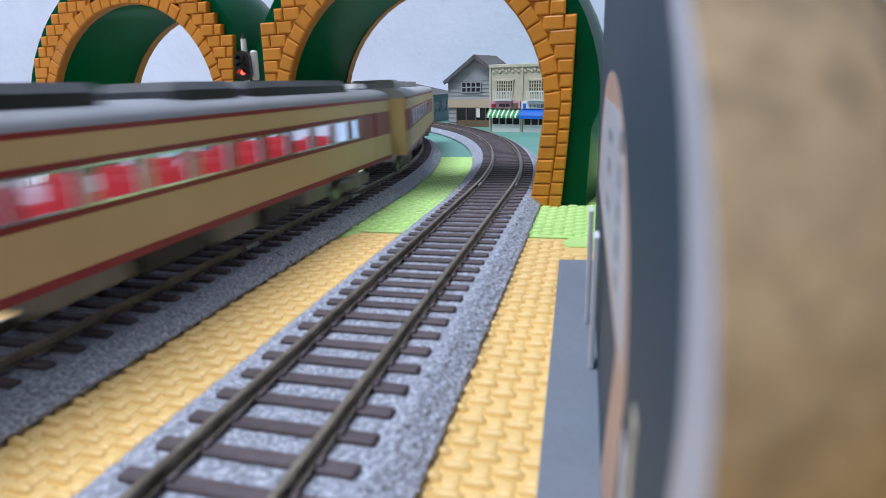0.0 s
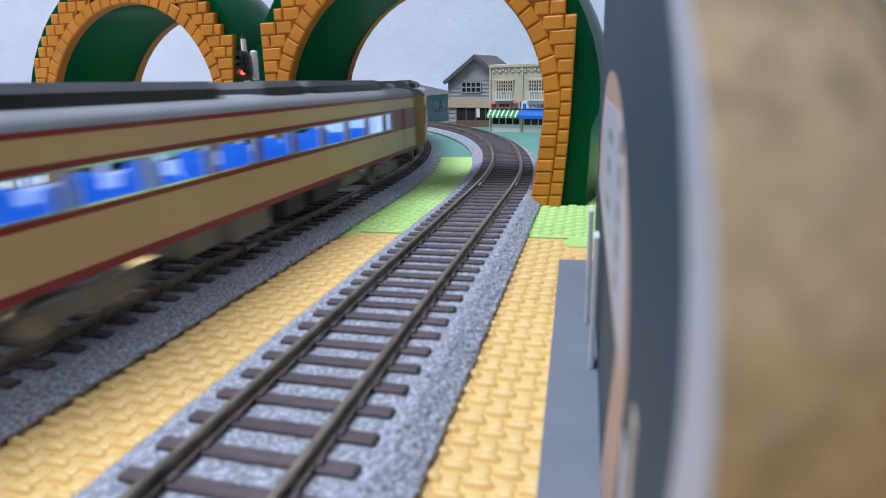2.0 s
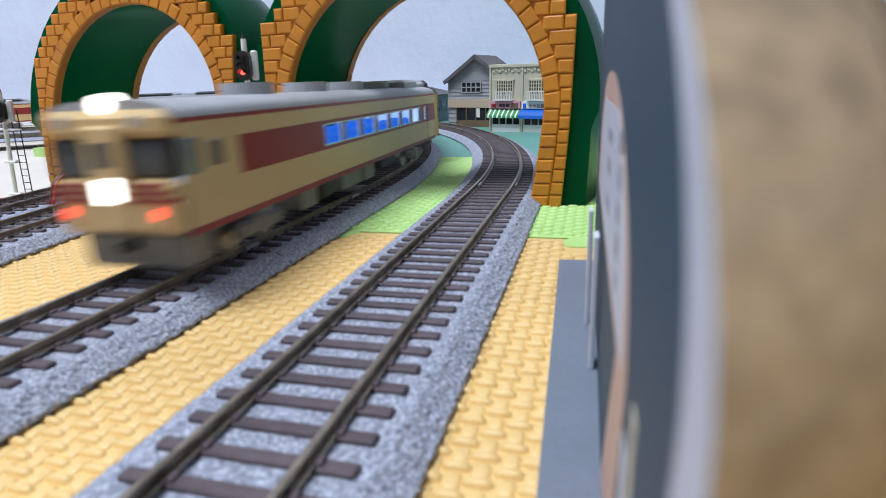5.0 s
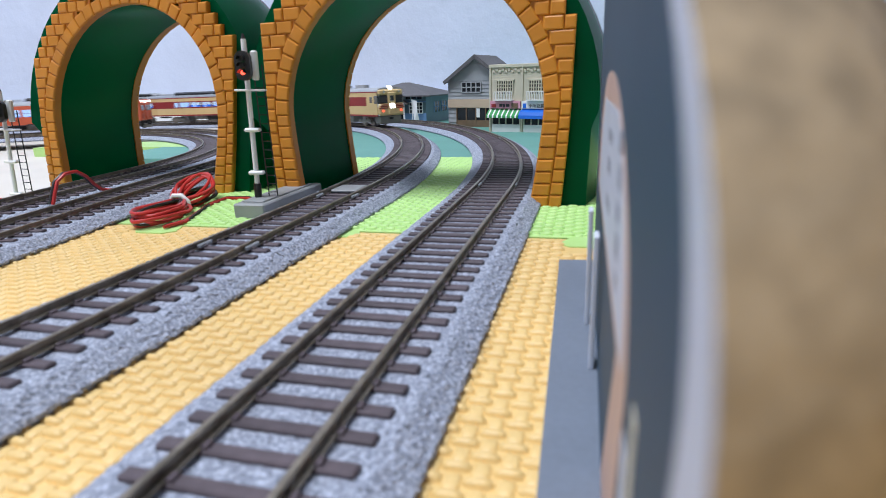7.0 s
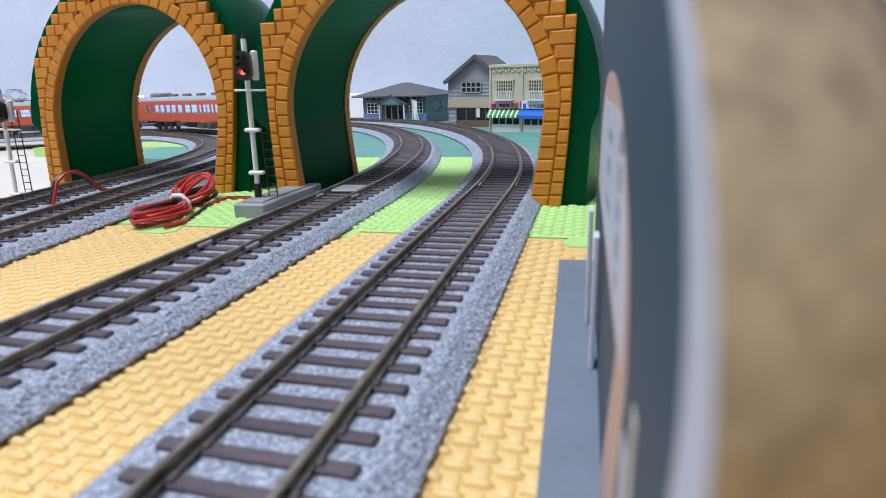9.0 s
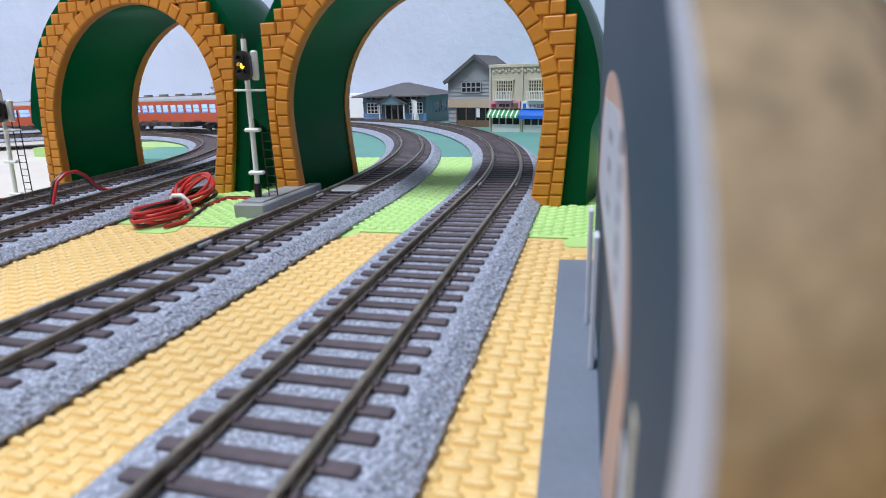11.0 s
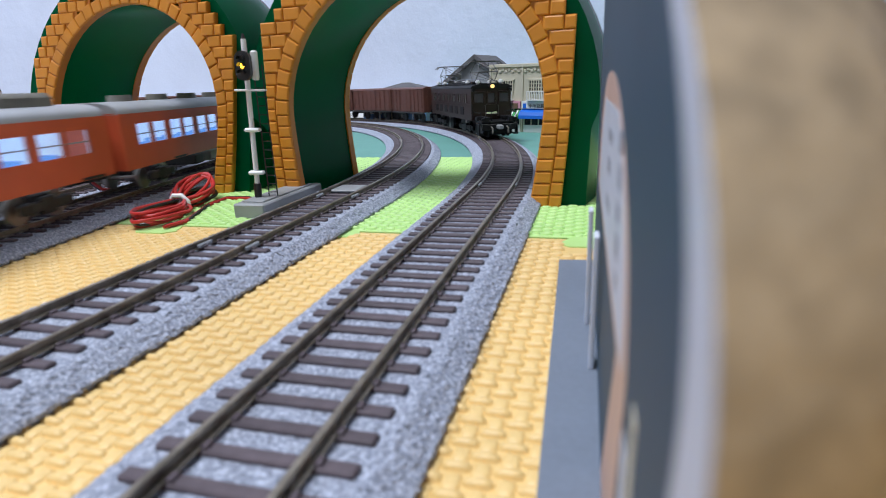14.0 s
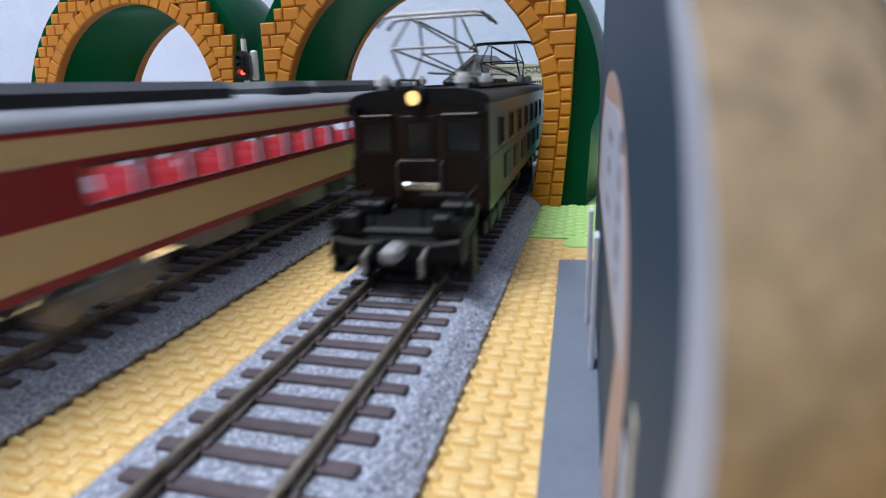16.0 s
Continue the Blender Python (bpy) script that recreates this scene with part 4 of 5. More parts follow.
            part("tail_lamp", Mesh().cyl((sx * 0.0140, e * (L + 0.020), 0.0150), (sx * 0.0140, e * (L + 0.0235), 0.0150), 0.0015, n=12), MAT["loco_black"], ob, smooth=True)
            part("uncoupling_lever", Mesh().tube([(sx * 0.0030, e * (L + 0.0235), 0.0112), (sx * 0.0090, e * (L + 0.0235), 0.0108), (sx * 0.0150, e * (L + 0.0235), 0.0118), (sx * 0.0160, e * (L + 0.0235), 0.0070)], 0.0003, 6), MAT["steel"], ob)
            part("rail_guard", Mesh().box(*sorted((sx * 0.0078, sx * 0.0098)), *sorted((e * (L + 0.0165), e * (L + 0.0200))), 0.0008, 0.0070, 0.0004), MAT["loco_black"], ob)
            part("sand_pipe", Mesh().tube([(sx * 0.0130, e * (L - 0.002), 0.0120), (sx * 0.0125, e * (L + 0.004), 0.0060), (sx * 0.0100, e * (L + 0.006), 0.0018)], 0.0005, 6), MAT["under_grey"], ob)
        part("front_step", Mesh().box(-0.0050, 0.0050, *sorted((e * L, e * (L + 0.0030))), 0.0262, 0.0267, 0.0001), MAT["loco"], ob)
        part("leading_wheelset", Mesh().cyl((-0.0094, e * (L + 0.0085), 0.0050), (-0.0068, e * (L + 0.0085), 0.0050), 0.0050, n=18).cyl((0.0068, e * (L + 0.0085), 0.0050), (0.0094, e * (L + 0.0085), 0.0050), 0.0050, n=18), MAT["loco_black"], ob)
        # deck, railing, buffer beam
        part("deck", Mesh().box(-0.0150, 0.0150, *sorted((e * L, e * (L + 0.0215))), 0.0118, 0.0138, 0.0006), MAT["loco_black"], ob)
        part("buffer_beam", Mesh().box(-0.0150, 0.0150, *sorted((e * (L + 0.0185), e * (L + 0.0215))), 0.0060, 0.0122, 0.0008), MAT["loco_black"], ob)
        part("front_truck", Mesh().box(-0.0132, 0.0132, *sorted((e * (L - 0.004), e * (L + 0.0180))), 0.0020, 0.0118, 0.0012), MAT["loco_black"], ob, "black leading truck under the deck")
        rail = Mesh()
        for sx in (-1, 1):
            rail.tube([(sx * 0.0155, e * (L + 0.020), 0.0138), (sx * 0.0155, e * (L + 0.020), 0.0215), (sx * 0.0060, e * (L + 0.020), 0.0215), (sx * 0.0060, e * (L + 0.020), 0.0138)], 0.0004, 6)
            rail.tube([(sx * 0.0155, e * (L + 0.020), 0.0205), (sx * 0.0155, e * (L + 0.001), 0.0205)], 0.0004, 6)
        part("railing", rail, MAT["loco_black"], ob)
        part("coupler", Mesh().box(-0.0024, 0.0024, *sorted((e * (L + 0.020), e * (L + 0.0275))), 0.0070, 0.0108, 0.0010), MAT["grey_box"], ob, "pale grey knuckle coupler")
        for sx in (-1, 1):
            part("air_hose", Mesh().tube([(sx * 0.0068, e * (L + 0.0215), 0.0090), (sx * 0.0068, e * (L + 0.0255), 0.0080), (sx * 0.0068, e * (L + 0.0255), 0.0040)], 0.0007, 6), MAT["under_grey"], ob)
            part("deck_step", Mesh().box(*sorted((sx * 0.0135, sx * 0.0172)), *sorted((e * (L + 0.013), e * (L + 0.021))), 0.0022, 0.0034), MAT["loco_black"], ob)
            part("step_hanger", Mesh().box(*sorted((sx * 0.0164, sx * 0.0172)), *sorted((e * (L + 0.014), e * (L + 0.020))), 0.0030, 0.0120), MAT["loco_black"], ob)
            part("marker_lamp", Mesh().cyl((sx * 0.0165, e * (L - 0.001), 0.0390), (sx * 0.0165, e * (L + 0.003), 0.0390), 0.0014, n=10), MAT["loco_black"], ob)
        lamp = part("headlamp", Mesh().cyl((0, e * (L - 0.003), 0.0418), (0, e * (L + 0.0035), 0.0418), 0.0027, n=16), MAT["loco_black"], ob, smooth=True)
        part("lens", Mesh().cyl((0, e * (L + 0.0034), 0.0418), (0, e * (L + 0.0041), 0.0418), 0.0017, n=16), MAT["lamp_warm"] if e > 0 else MAT["chrome"], lamp)
        pantograph(ob, e * 0.064, 0.0440, 0.0190, "steel")
        for sx in (-1, 1):
            for q in (-1, 1):
                ins = Mesh().cyl((sx * 0.0105, e * 0.064 + q * 0.017, 0.042), (sx * 0.0105, e * 0.064 + q * 0.017, 0.0475), 0.0014, n=10)
                ins.cyl((sx * 0.0105, e * 0.064 + q * 0.017, 0.0450), (sx * 0.0105, e * 0.064 + q * 0.017, 0.0466), 0.0022, n=12)
                part("insulator", ins, MAT["white"], ob, "white porcelain insulator", smooth=True)
        bogie(ob, e * 0.054, 0.0075, 0.026, 0.0140, "loco_black")
        wl = Mesh()
        for q in (-0.030, -0.010, 0.010, 0.030):
            for sx in (-1, 1):
                wl.cyl((sx * 0.0070, e * 0.054 + q, 0.0075), (sx * 0.0094, e * 0.054 + q, 0.0075), 0.0075, n=20)
        part("driving_wheels", wl, MAT["loco_black"], ob)
    part("roof", roof_mesh(hw + 0.0006, -L - 0.0008, L + 0.0008, H, 0.0440), MAT["loco_black"], ob, smooth=True)
    for i in range(7):
        part("roof_hatch", Mesh().box(-0.0070, 0.0070, -0.030 + i * 0.0092, -0.023 + i * 0.0092, 0.0432, 0.0462, 0.0008), MAT["loco_black"], ob)
    for sx in (-1, 1):
        part("roof_walk", Mesh().box(*sorted((sx * 0.0105, sx * 0.0145)), -0.078, 0.078, 0.0438, 0.0446), MAT["loco_black"], ob)
        part("busbar", Mesh().tube([(sx * 0.0040, -0.060, 0.0480), (sx * 0.0040, 0.060, 0.0480)], 0.0004, 6), MAT["chrome"], ob)
    return ob


def wagon():
    """Red-brown covered goods wagon, 96 mm long."""
    ob = thing("freight_wagon", "red-brown covered freight wagon with ribbed sides", "freight wagon", "freight wagons")
    L, hw = 0.0470, 0.0172
    part("body", Mesh().box(-hw, hw, -L, L, 0.0130, 0.0405, 0.0006), MAT["wagon"], ob)
    for sx in (-1, 1):
        for i in range(9):
            y = -L + 0.004 + i * (2 * L - 0.008) / 8
            x0, x1 = sorted((sx * hw, sx * (hw + 0.0009)))
            part("rib", Mesh().box(x0, x1, y - 0.0008, y + 0.0008, 0.0125, 0.0405, 0.0002), MAT["wagon"], ob)
        x0, x1 = sorted((sx * hw, sx * (hw + 0.0006)))
        part("sliding_door", Mesh().box(x0, x1, -0.0105, 0.0105, 0.0135, 0.0395, 0.0002), MAT["wagon"], ob)
        part("sill", Mesh().box(*sorted((sx * (hw - 0.001), sx * (hw + 0.0010))), -L, L, 0.0110, 0.0130, 0.0003), MAT["under"], ob)
    for e in (-1, 1):
        for x in (-0.011, 0, 0.011):
            part("end_post", Mesh().box(x - 0.0008, x + 0.0008, *sorted((e * L, e * (L + 0.0008))), 0.0125, 0.040), MAT["wagon"], ob)
        part("coupler", Mesh().box(-0.0018, 0.0018, *sorted((e * (L - 0.006), e * (L + 0.0045))), 0.0078, 0.0104, 0.0005), MAT["under"], ob)
        w = Mesh()
        for sx in (-1, 1):
            w.cyl((sx * 0.0068, e * 0.026, 0.0056), (sx * 0.0092, e * 0.026, 0.0056), 0.0056, n=18)
            w.box(*sorted((sx * 0.0118, sx * 0.0132)), e * 0.026 - 0.010, e * 0.026 + 0.010, 0.0095, 0.0108)
            w.box(*sorted((sx * 0.0112, sx * 0.0138)), e * 0.026 - 0.0022, e * 0.026 + 0.0022, 0.0040, 0.0100, 0.0004)
        part("axle_guard", w, MAT["under"], ob)
    part("roof", roof_mesh(hw + 0.0006, -L - 0.0006, L + 0.0006, 0.0402, 0.0428), MAT["wagon"], ob, smooth=True)
    return ob


# ---- model houses ----
def window_unit(parent, name, x0, x1, y, z0, z1, frame_mat, nx, nz, glassm="dark_glass", depth=0.0012):
    """A framed window standing proud of a wall that faces -y."""
    w = part(name, Mesh().box(x0, x1, y - 0.0002, y + depth * 0.5, z0, z1), MAT[glassm], parent)
    fr = Mesh()
    b = (x1 - x0) * 0.05
    for i in range(nx + 1):
        c = x0 + (x1 - x0) * i / nx
        fr.box(c - b * 0.5, c + b * 0.5, y - depth, y, z0, z1)
    for j in range(nz + 1):
        c = z0 + (z1 - z0) * j / nz
        fr.box(x0, x1, y - depth * 0.9, y, c - b * 0.5, c + b * 0.5)
    part("window_frame", fr, MAT[frame_mat], w)
    return w


def boards(parent, x0, x1, y, z0, z1, n, mat, gable=None):
    """Overlapping clapboards on a wall that faces -y; gable: half width and rise above z1."""
    h = (z1 - z0) / n
    for i in range(n):
        za, zb = z0 + i * h, z0 + (i + 1) * h
        part("board", Mesh().prism([(za, 0.0), (za, -0.0014), (zb, -0.0004), (zb, 0.0)], x1 - x0, Matrix(((0, 0, 1, x0), (0, 1, 0, y), (1, 0, 0, 0), (0, 0, 0, 1)))), MAT[mat], parent)


def grey_house(m):
    ob = thing("grey_house", "two-storey grey clapboard model house with dark gable roof", "model house", m=m)
    w, d, h, rise = 0.079, 0.052, 0.0555, 0.028
    part("wall", Mesh().prism([(-w / 2, 0), (w / 2, 0), (w / 2, h), (0, h + rise), (-w / 2, h)], d, Matrix(((1, 0, 0, 0), (0, 0, -1, d), (0, 1, 0, 0), (0, 0, 0, 1)))), MAT["clap_grey"], ob)
    boards(ob, -w / 2, w / 2, 0, 0.034, h, 5, "clap_grey")
    nb = 5
    for i in range(nb):
        z0, z1 = h + rise * i / nb, h + rise * (i + 1) / nb
        hw0, hw1 = w / 2 * (1 - i / nb), w / 2 * (1 - (i + 1) / nb)
        part("board", Mesh().prism([(-hw0, z0), (hw0, z0), (hw1, z1), (-hw1, z1)], 0.0010, Matrix(((1, 0, 0, 0), (0, 0, -1, 0), (0, 1, 0, 0), (0, 0, 0, 1)))), MAT["clap_grey"], ob)
    boards(ob, -w / 2, -w / 2 + 0.012, 0, 0.0, 0.023, 4, "clap_grey")
    part("fascia", Mesh().box(-w / 2, w / 2 + 0.0005, -0.0030, 0, 0.0235, 0.0335, 0.0004), MAT["beige"], ob, "beige fascia band")
    part("shop_opening", Mesh().box(-w / 2 + 0.0125, w / 2, -0.0012, 0.0, 0.0005, 0.0232), MAT["dark_glass"], ob, "dark ground floor opening")
    part("sliding_screen", Mesh().box(-w / 2 + 0.0125, w / 2, -0.0022, -0.0010, 0.0005, 0.0085), MAT["wood"], ob, "brown timber lower panel")
    for i in range(6):
        x = -w / 2 + 0.0125 + i * (w - 0.0125) / 5
        part("post", Mesh().box(x - 0.0007, x + 0.0007, -0.0026, -0.0008, 0, 0.0232), MAT["wood"], ob)
    for x in (0.002, 0.024):
        part("notice", Mesh().box(x - 0.003, x + 0.003, -0.0024, -0.0020, 0.0120, 0.0230), MAT["white"], ob, "white paper notice")
    window_unit(ob, "window", -0.020, 0.006, -0.0012, 0.0420, 0.0540, "silver", 4, 2)
    for s in (-1, 1):
        a = math.atan2(rise, w / 2)
        m2 = Matrix.Translation((s * w / 4, d / 2, h + rise / 2 + 0.0012)) @ Matrix.Rotation(s * a, 4, "Y")
        L = math.hypot(w / 2, rise) / 2
        ea, eb = sorted((-s * (L + 0.0004), s * (L + 0.0045)))
        part("roof_slope", Mesh().box(ea, eb, -d / 2 - 0.006, d / 2 + 0.006, -0.0012, 0.0012, 0.0004, m2), MAT["tile_roof"], ob)
        part("barge_board", Mesh().box(ea, eb, -d / 2 - 0.0074, -d / 2 - 0.0060, -0.0030, 0.0012, 0.0, m2), MAT["tile_roof"], ob)
    part("ridge_cap", Mesh().box(-0.0014, 0.0014, -0.006, d + 0.006, h + rise + 0.0002, h + rise + 0.0012, 0.0004), MAT["tile_roof"], ob)
    return ob


def shop_row(m):
    ob = thing("shop_building", "two-storey cream model shop building with striped awnings", "model shop", m=m)
    w, d, h = 0.076, 0.050, 0.0700
    part("wall", Mesh().box(0, w, 0, d, 0, h, 0.0004), MAT["shop"], ob, "cream plaster block")
    part("parapet", Mesh().box(-0.0012, w + 0.0012, -0.0018, d, h - 0.0022, h + 0.0012, 0.0004), MAT["shop"], ob)
    for i in range(20):
        x = 0.003 + i * 0.0037
        part("dentil", Mesh().box(x, x + 0.0030, -0.0011, 0, h - 0.0070 + (i % 2) * 0.0016, h - 0.0046 + (i % 2) * 0.0016), MAT["shop"], ob)
    for q in range(2):
        x0 = q * w / 2
        part("pilaster", Mesh().box(x0 - 0.0004, x0 + 0.0014, -0.0014, 0, 0.0, h - 0.002), MAT["shop"], ob)
        a, b = x0 + 0.0085, x0 + 0.0275
        part("window_recess", Mesh().box(a - 0.002, b + 0.002, -0.0016, 0, 0.0545, 0.0560, 0.0003), MAT["shop"], ob)
        window_unit(ob, "window", a, b, -0.0004, 0.0400, 0.0545, "shop", 7, 4, depth=0.0014)
        bal = Mesh().box(a - 0.0012, b + 0.0012, -0.0062, -0.0002, 0.0340, 0.0350)
        bal.box(a - 0.0012, b + 0.0012, -0.0062, -0.0056, 0.0428, 0.0434)
        balcony = part("balcony", bal, MAT["white"], ob, "small white balcony rail")
        for i in range(12):
            x = a - 0.0008 + i * (b - a + 0.0016) / 11
            part("baluster", Mesh().box(x - 0.0003, x + 0.0003, -0.0061, -0.0057, 0.0350, 0.0428), MAT["white"], balcony)
        sign = part("signboard", Mesh().box(x0 + 0.0010, x0 + w / 2 - 0.0008, -0.0024, 0, 0.0258, 0.0334, 0.0002), MAT["sign_pink" if q == 0 else "white"], ob, "pink shop signboard" if q == 0 else "white shop signboard")
        if q == 1:
            txt = bpy.data.curves.new("sign_text", "FONT")
            txt.body, txt.size, txt.extrude, txt.align_x = "小川豆腐店", 0.0044, 0.0001, "CENTER"
            txt.materials.append(MAT["ink"])
            to = new("sign_text", txt)
            to.parent = sign
            to.matrix_basis = Matrix.Translation((x0 + w / 4 + 0.001, -0.0026, 0.0270)) @ Matrix.Rotation(math.pi / 2, 4, "X")
            part("emblem", Mesh().box(x0 + 0.0025, x0 + 0.0062, -0.0027, -0.0024, 0.0265, 0.0310), MAT["awn_blue"], sign)
            part("emblem", Mesh().cyl((x0 + 0.0345, -0.0024, 0.0287), (x0 + 0.0345, -0.0027, 0.0287), 0.0020, n=14), MAT["ink"], sign)
        else:
            for i, (u, v) in enumerate(((0.003, 0.0055), (0.0125, 0.0035), (0.0165, 0.0030), (0.0205, 0.0040))):
                part("lettering", Mesh().box(x0 + u, x0 + u + v, -0.0027, -0.0024, 0.0268 + 0.0006 * (i % 2), 0.0304), MAT["ink" if i else "red"], sign)
            part("emblem", Mesh().box(x0 + 0.0270, x0 + 0.0345, -0.0028, -0.0024, 0.0258, 0.0312, 0.0002), MAT["wood"], sign)
        # awning
        n = 21
        if q == 0:
            for i in range(n):
                xa, xb = x0 - 0.001 + i * (w / 2) / n, x0 - 0.001 + (i + 1) * (w / 2) / n
                part("awning_strip", Mesh().prism([(0, 0.0252), (-0.0075, 0.0185), (-0.0077, 0.0160), (-0.0071, 0.0160), (-0.0070, 0.0178), (0, 0.0240)], xb - xa,
                     Matrix(((0, 0, 1, xa), (1, 0, 0, -0.0003), (0, 1, 0, 0), (0, 0, 0, 1)))), MAT["white" if i % 3 == 1 else "awn_green"], ob)
        else:
            part("awning", Mesh().prism([(0, 0.0252), (-0.0062, 0.0222), (-0.0078, 0.0190), (-0.0080, 0.0156), (-0.0074, 0.0156), (-0.0072, 0.0180), (0, 0.0242)], w / 2,
                 Matrix(((0, 0, 1, x0), (1, 0, 0, -0.0003), (0, 1, 0, 0), (0, 0, 0, 1)))), MAT["awn_blue"], ob, "plain blue cloth awning")
        part("shop_glazing", Mesh().box(x0 + 0.0035, x0 + w / 2 - 0.0015, -0.0008, 0, 0.0085, 0.0235), MAT["dark_glass"], ob)
        for i in range(5):
            x = x0 + 0.0035 + i * (w / 2 - 0.005) / 4
            part("mullion", Mesh().box(x - 0.0006, x + 0.0006, -0.0016, 0, 0.0, 0.0240), MAT["shop"], ob)
        part("stall_riser", Mesh().box(x0 + 0.0030, x0 + w / 2 - 0.0010, -0.0018, 0, 0.0, 0.0090, 0.0003), MAT["white"], ob)
    return ob


def station(m):
    ob = thing("station_house", "low blue model station house with grey hipped roof", "model house", m=m)
    w, d, h = 0.104, 0.088, 0.0400
    part("wall", Mesh().box(0, w, 0, d, 0, h, 0.0003), MAT["side_teal"], ob, "blue-grey walls")
    for x0, x1 in ((0.0, 0.036), (0.070, w)):
        boards(ob, x0, x1, 0, 0, 0.0150, 4, "clap_blue")
        boards(ob, x0, x1, 0, 0.0300, h - 0.008, 2, "clap_blue")
    window_unit(ob, "window", 0.008, 0.032, -0.0012, 0.0150, 0.0300, "white", 4, 3)
    window_unit(ob, "window", 0.078, 0.099, -0.0012, 0.0150, 0.0300, "white", 4, 3)
    window_unit(ob, "transom_window", 0.008, 0.032, -0.0012, 0.0345, 0.0395, "side_teal", 3, 1)
    window_unit(ob, "transom_window", 0.072, 0.099, -0.0012, 0.0345, 0.0395, "side_teal", 3, 1)
    dr = part("door", Mesh().box(0.0385, 0.0685, -0.0008, 0.0, 0.0, 0.0280), MAT["dark_glass"], ob, "glazed double door")
    fr = Mesh()
    for x in (0.0385, 0.0485, 0.0590, 0.0685):
        fr.box(x - 0.0008, x + 0.0008, -0.0018, 0, 0, 0.0280)
    fr.box(0.0385, 0.0685, -0.0017, 0, 0.0, 0.0060)
    fr.box(0.0385, 0.0685, -0.0017, 0, 0.0265, 0.0285)
    part("door_frame", fr, MAT["shop"], dr)
    part("porch_gable", Mesh().prism([(0.030, 0.0280), (0.077, 0.0280), (0.0535, 0.0400)], 0.012, Matrix(((1, 0, 0, 0), (0, 0, -1, 0.0), (0, 1, 0, 0), (0, 0, 0, 1)))), MAT["side_teal"], ob)
    for s in (-1, 1):
        a = math.atan2(0.012, 0.0235)
        m2 = Matrix.Translation((0.0535 + s * 0.0122, -0.006, 0.0347)) @ Matrix.Rotation(s * a, 4, "Y")
        part("porch_roof", Mesh().box(-0.0150, 0.0150, -0.008, 0.0065, -0.0006, 0.0008, 0.0, m2), MAT["tile_roof"], ob)
    for x in (0.0335, 0.0735):
        part("porch_post", Mesh().box(x - 0.001, x + 0.001, -0.0115, -0.0095, 0, 0.0290), MAT["white"], ob)
    e, rz = 0.012, 0.0180
    r = Mesh()
    r.v = [(-e, -e, h), (w + e, -e, h), (w + e, d + e, h), (-e, d + e, h), (w * 0.44, d / 2, h + rz), (w * 0.56, d / 2, h + rz), (-e, -e, h - 0.0018), (w + e, -e, h - 0.0018), (w + e, d + e, h - 0.0018), (-e, d + e, h - 0.0018)]
    r.f = [(0, 1, 5, 4), (1, 2, 5), (2, 3, 4, 5), (3, 0, 4), (0, 6, 7, 1), (1, 7, 8, 2), (2, 8, 9, 3), (3, 9, 6, 0), (6, 9, 8, 7)]
    part("roof", r, MAT["tile_roof"], ob, "grey hipped sheet roof")
    side = Matrix(((0, -1, 0, w), (1, 0, 0, 0), (0, 0, 1, 0), (0, 0, 0, 1)))
    for y in (0.028, 0.056):
        wn = part("side_window", Mesh().box(y, y + 0.020, -0.0006, 0.0004, 0.0150, 0.0300, 0.0, side), MAT["dark_glass"], ob)
        fr = Mesh()
        for i in range(3):
            fr.box(y + i * 0.010 - 0.0005, y + i * 0.010 + 0.0005, -0.0012, 0, 0.0150, 0.0300, 0.0, side)
        fr.box(y, y + 0.020, -0.0012, 0, 0.0222, 0.0230, 0.0, side)
        part("window_frame", fr, MAT["clap_blue"], wn)
    return ob


shop_row(pose(-0.1105, 0.6220, 0, 0, 1.0, -18))
grey_house(pose(-0.1400, 0.6950, 0, 0, 1.0, -14))
station(pose(-0.3350, 0.800, 0, 0, 0.5, -8))
tagged(thing("shop_banner", "white vertical cloth banner on a pole beside the station", "banner", m=pose(-0.2495, 0.7750, 0, 0, 0, -14)))
ban = bpy.context.scene.objects["shop_banner"]
part("pole", Mesh().cyl((0, 0, 0), (0, 0, 0.034), 0.0006, n=8), MAT["white"], ban)
part("cloth", Mesh().loft([[(0.0006, 0.0004, 0.033), (0.0075, 0.0012, 0.032), (0.0075, 0.0006, 0.032), (0.0006, 0, 0.033)], [(0.0008, 0.0014, 0.018), (0.0090, -0.001, 0.017), (0.0090, -0.0016, 0.017), (0.0008, 0.0008, 0.018)],
      [(0.002, 0.0006, 0.004), (0.0102, 0.002, 0.003), (0.0102, 0.0014, 0.003), (0.002, 0, 0.004)]]), MAT["white"], ban)


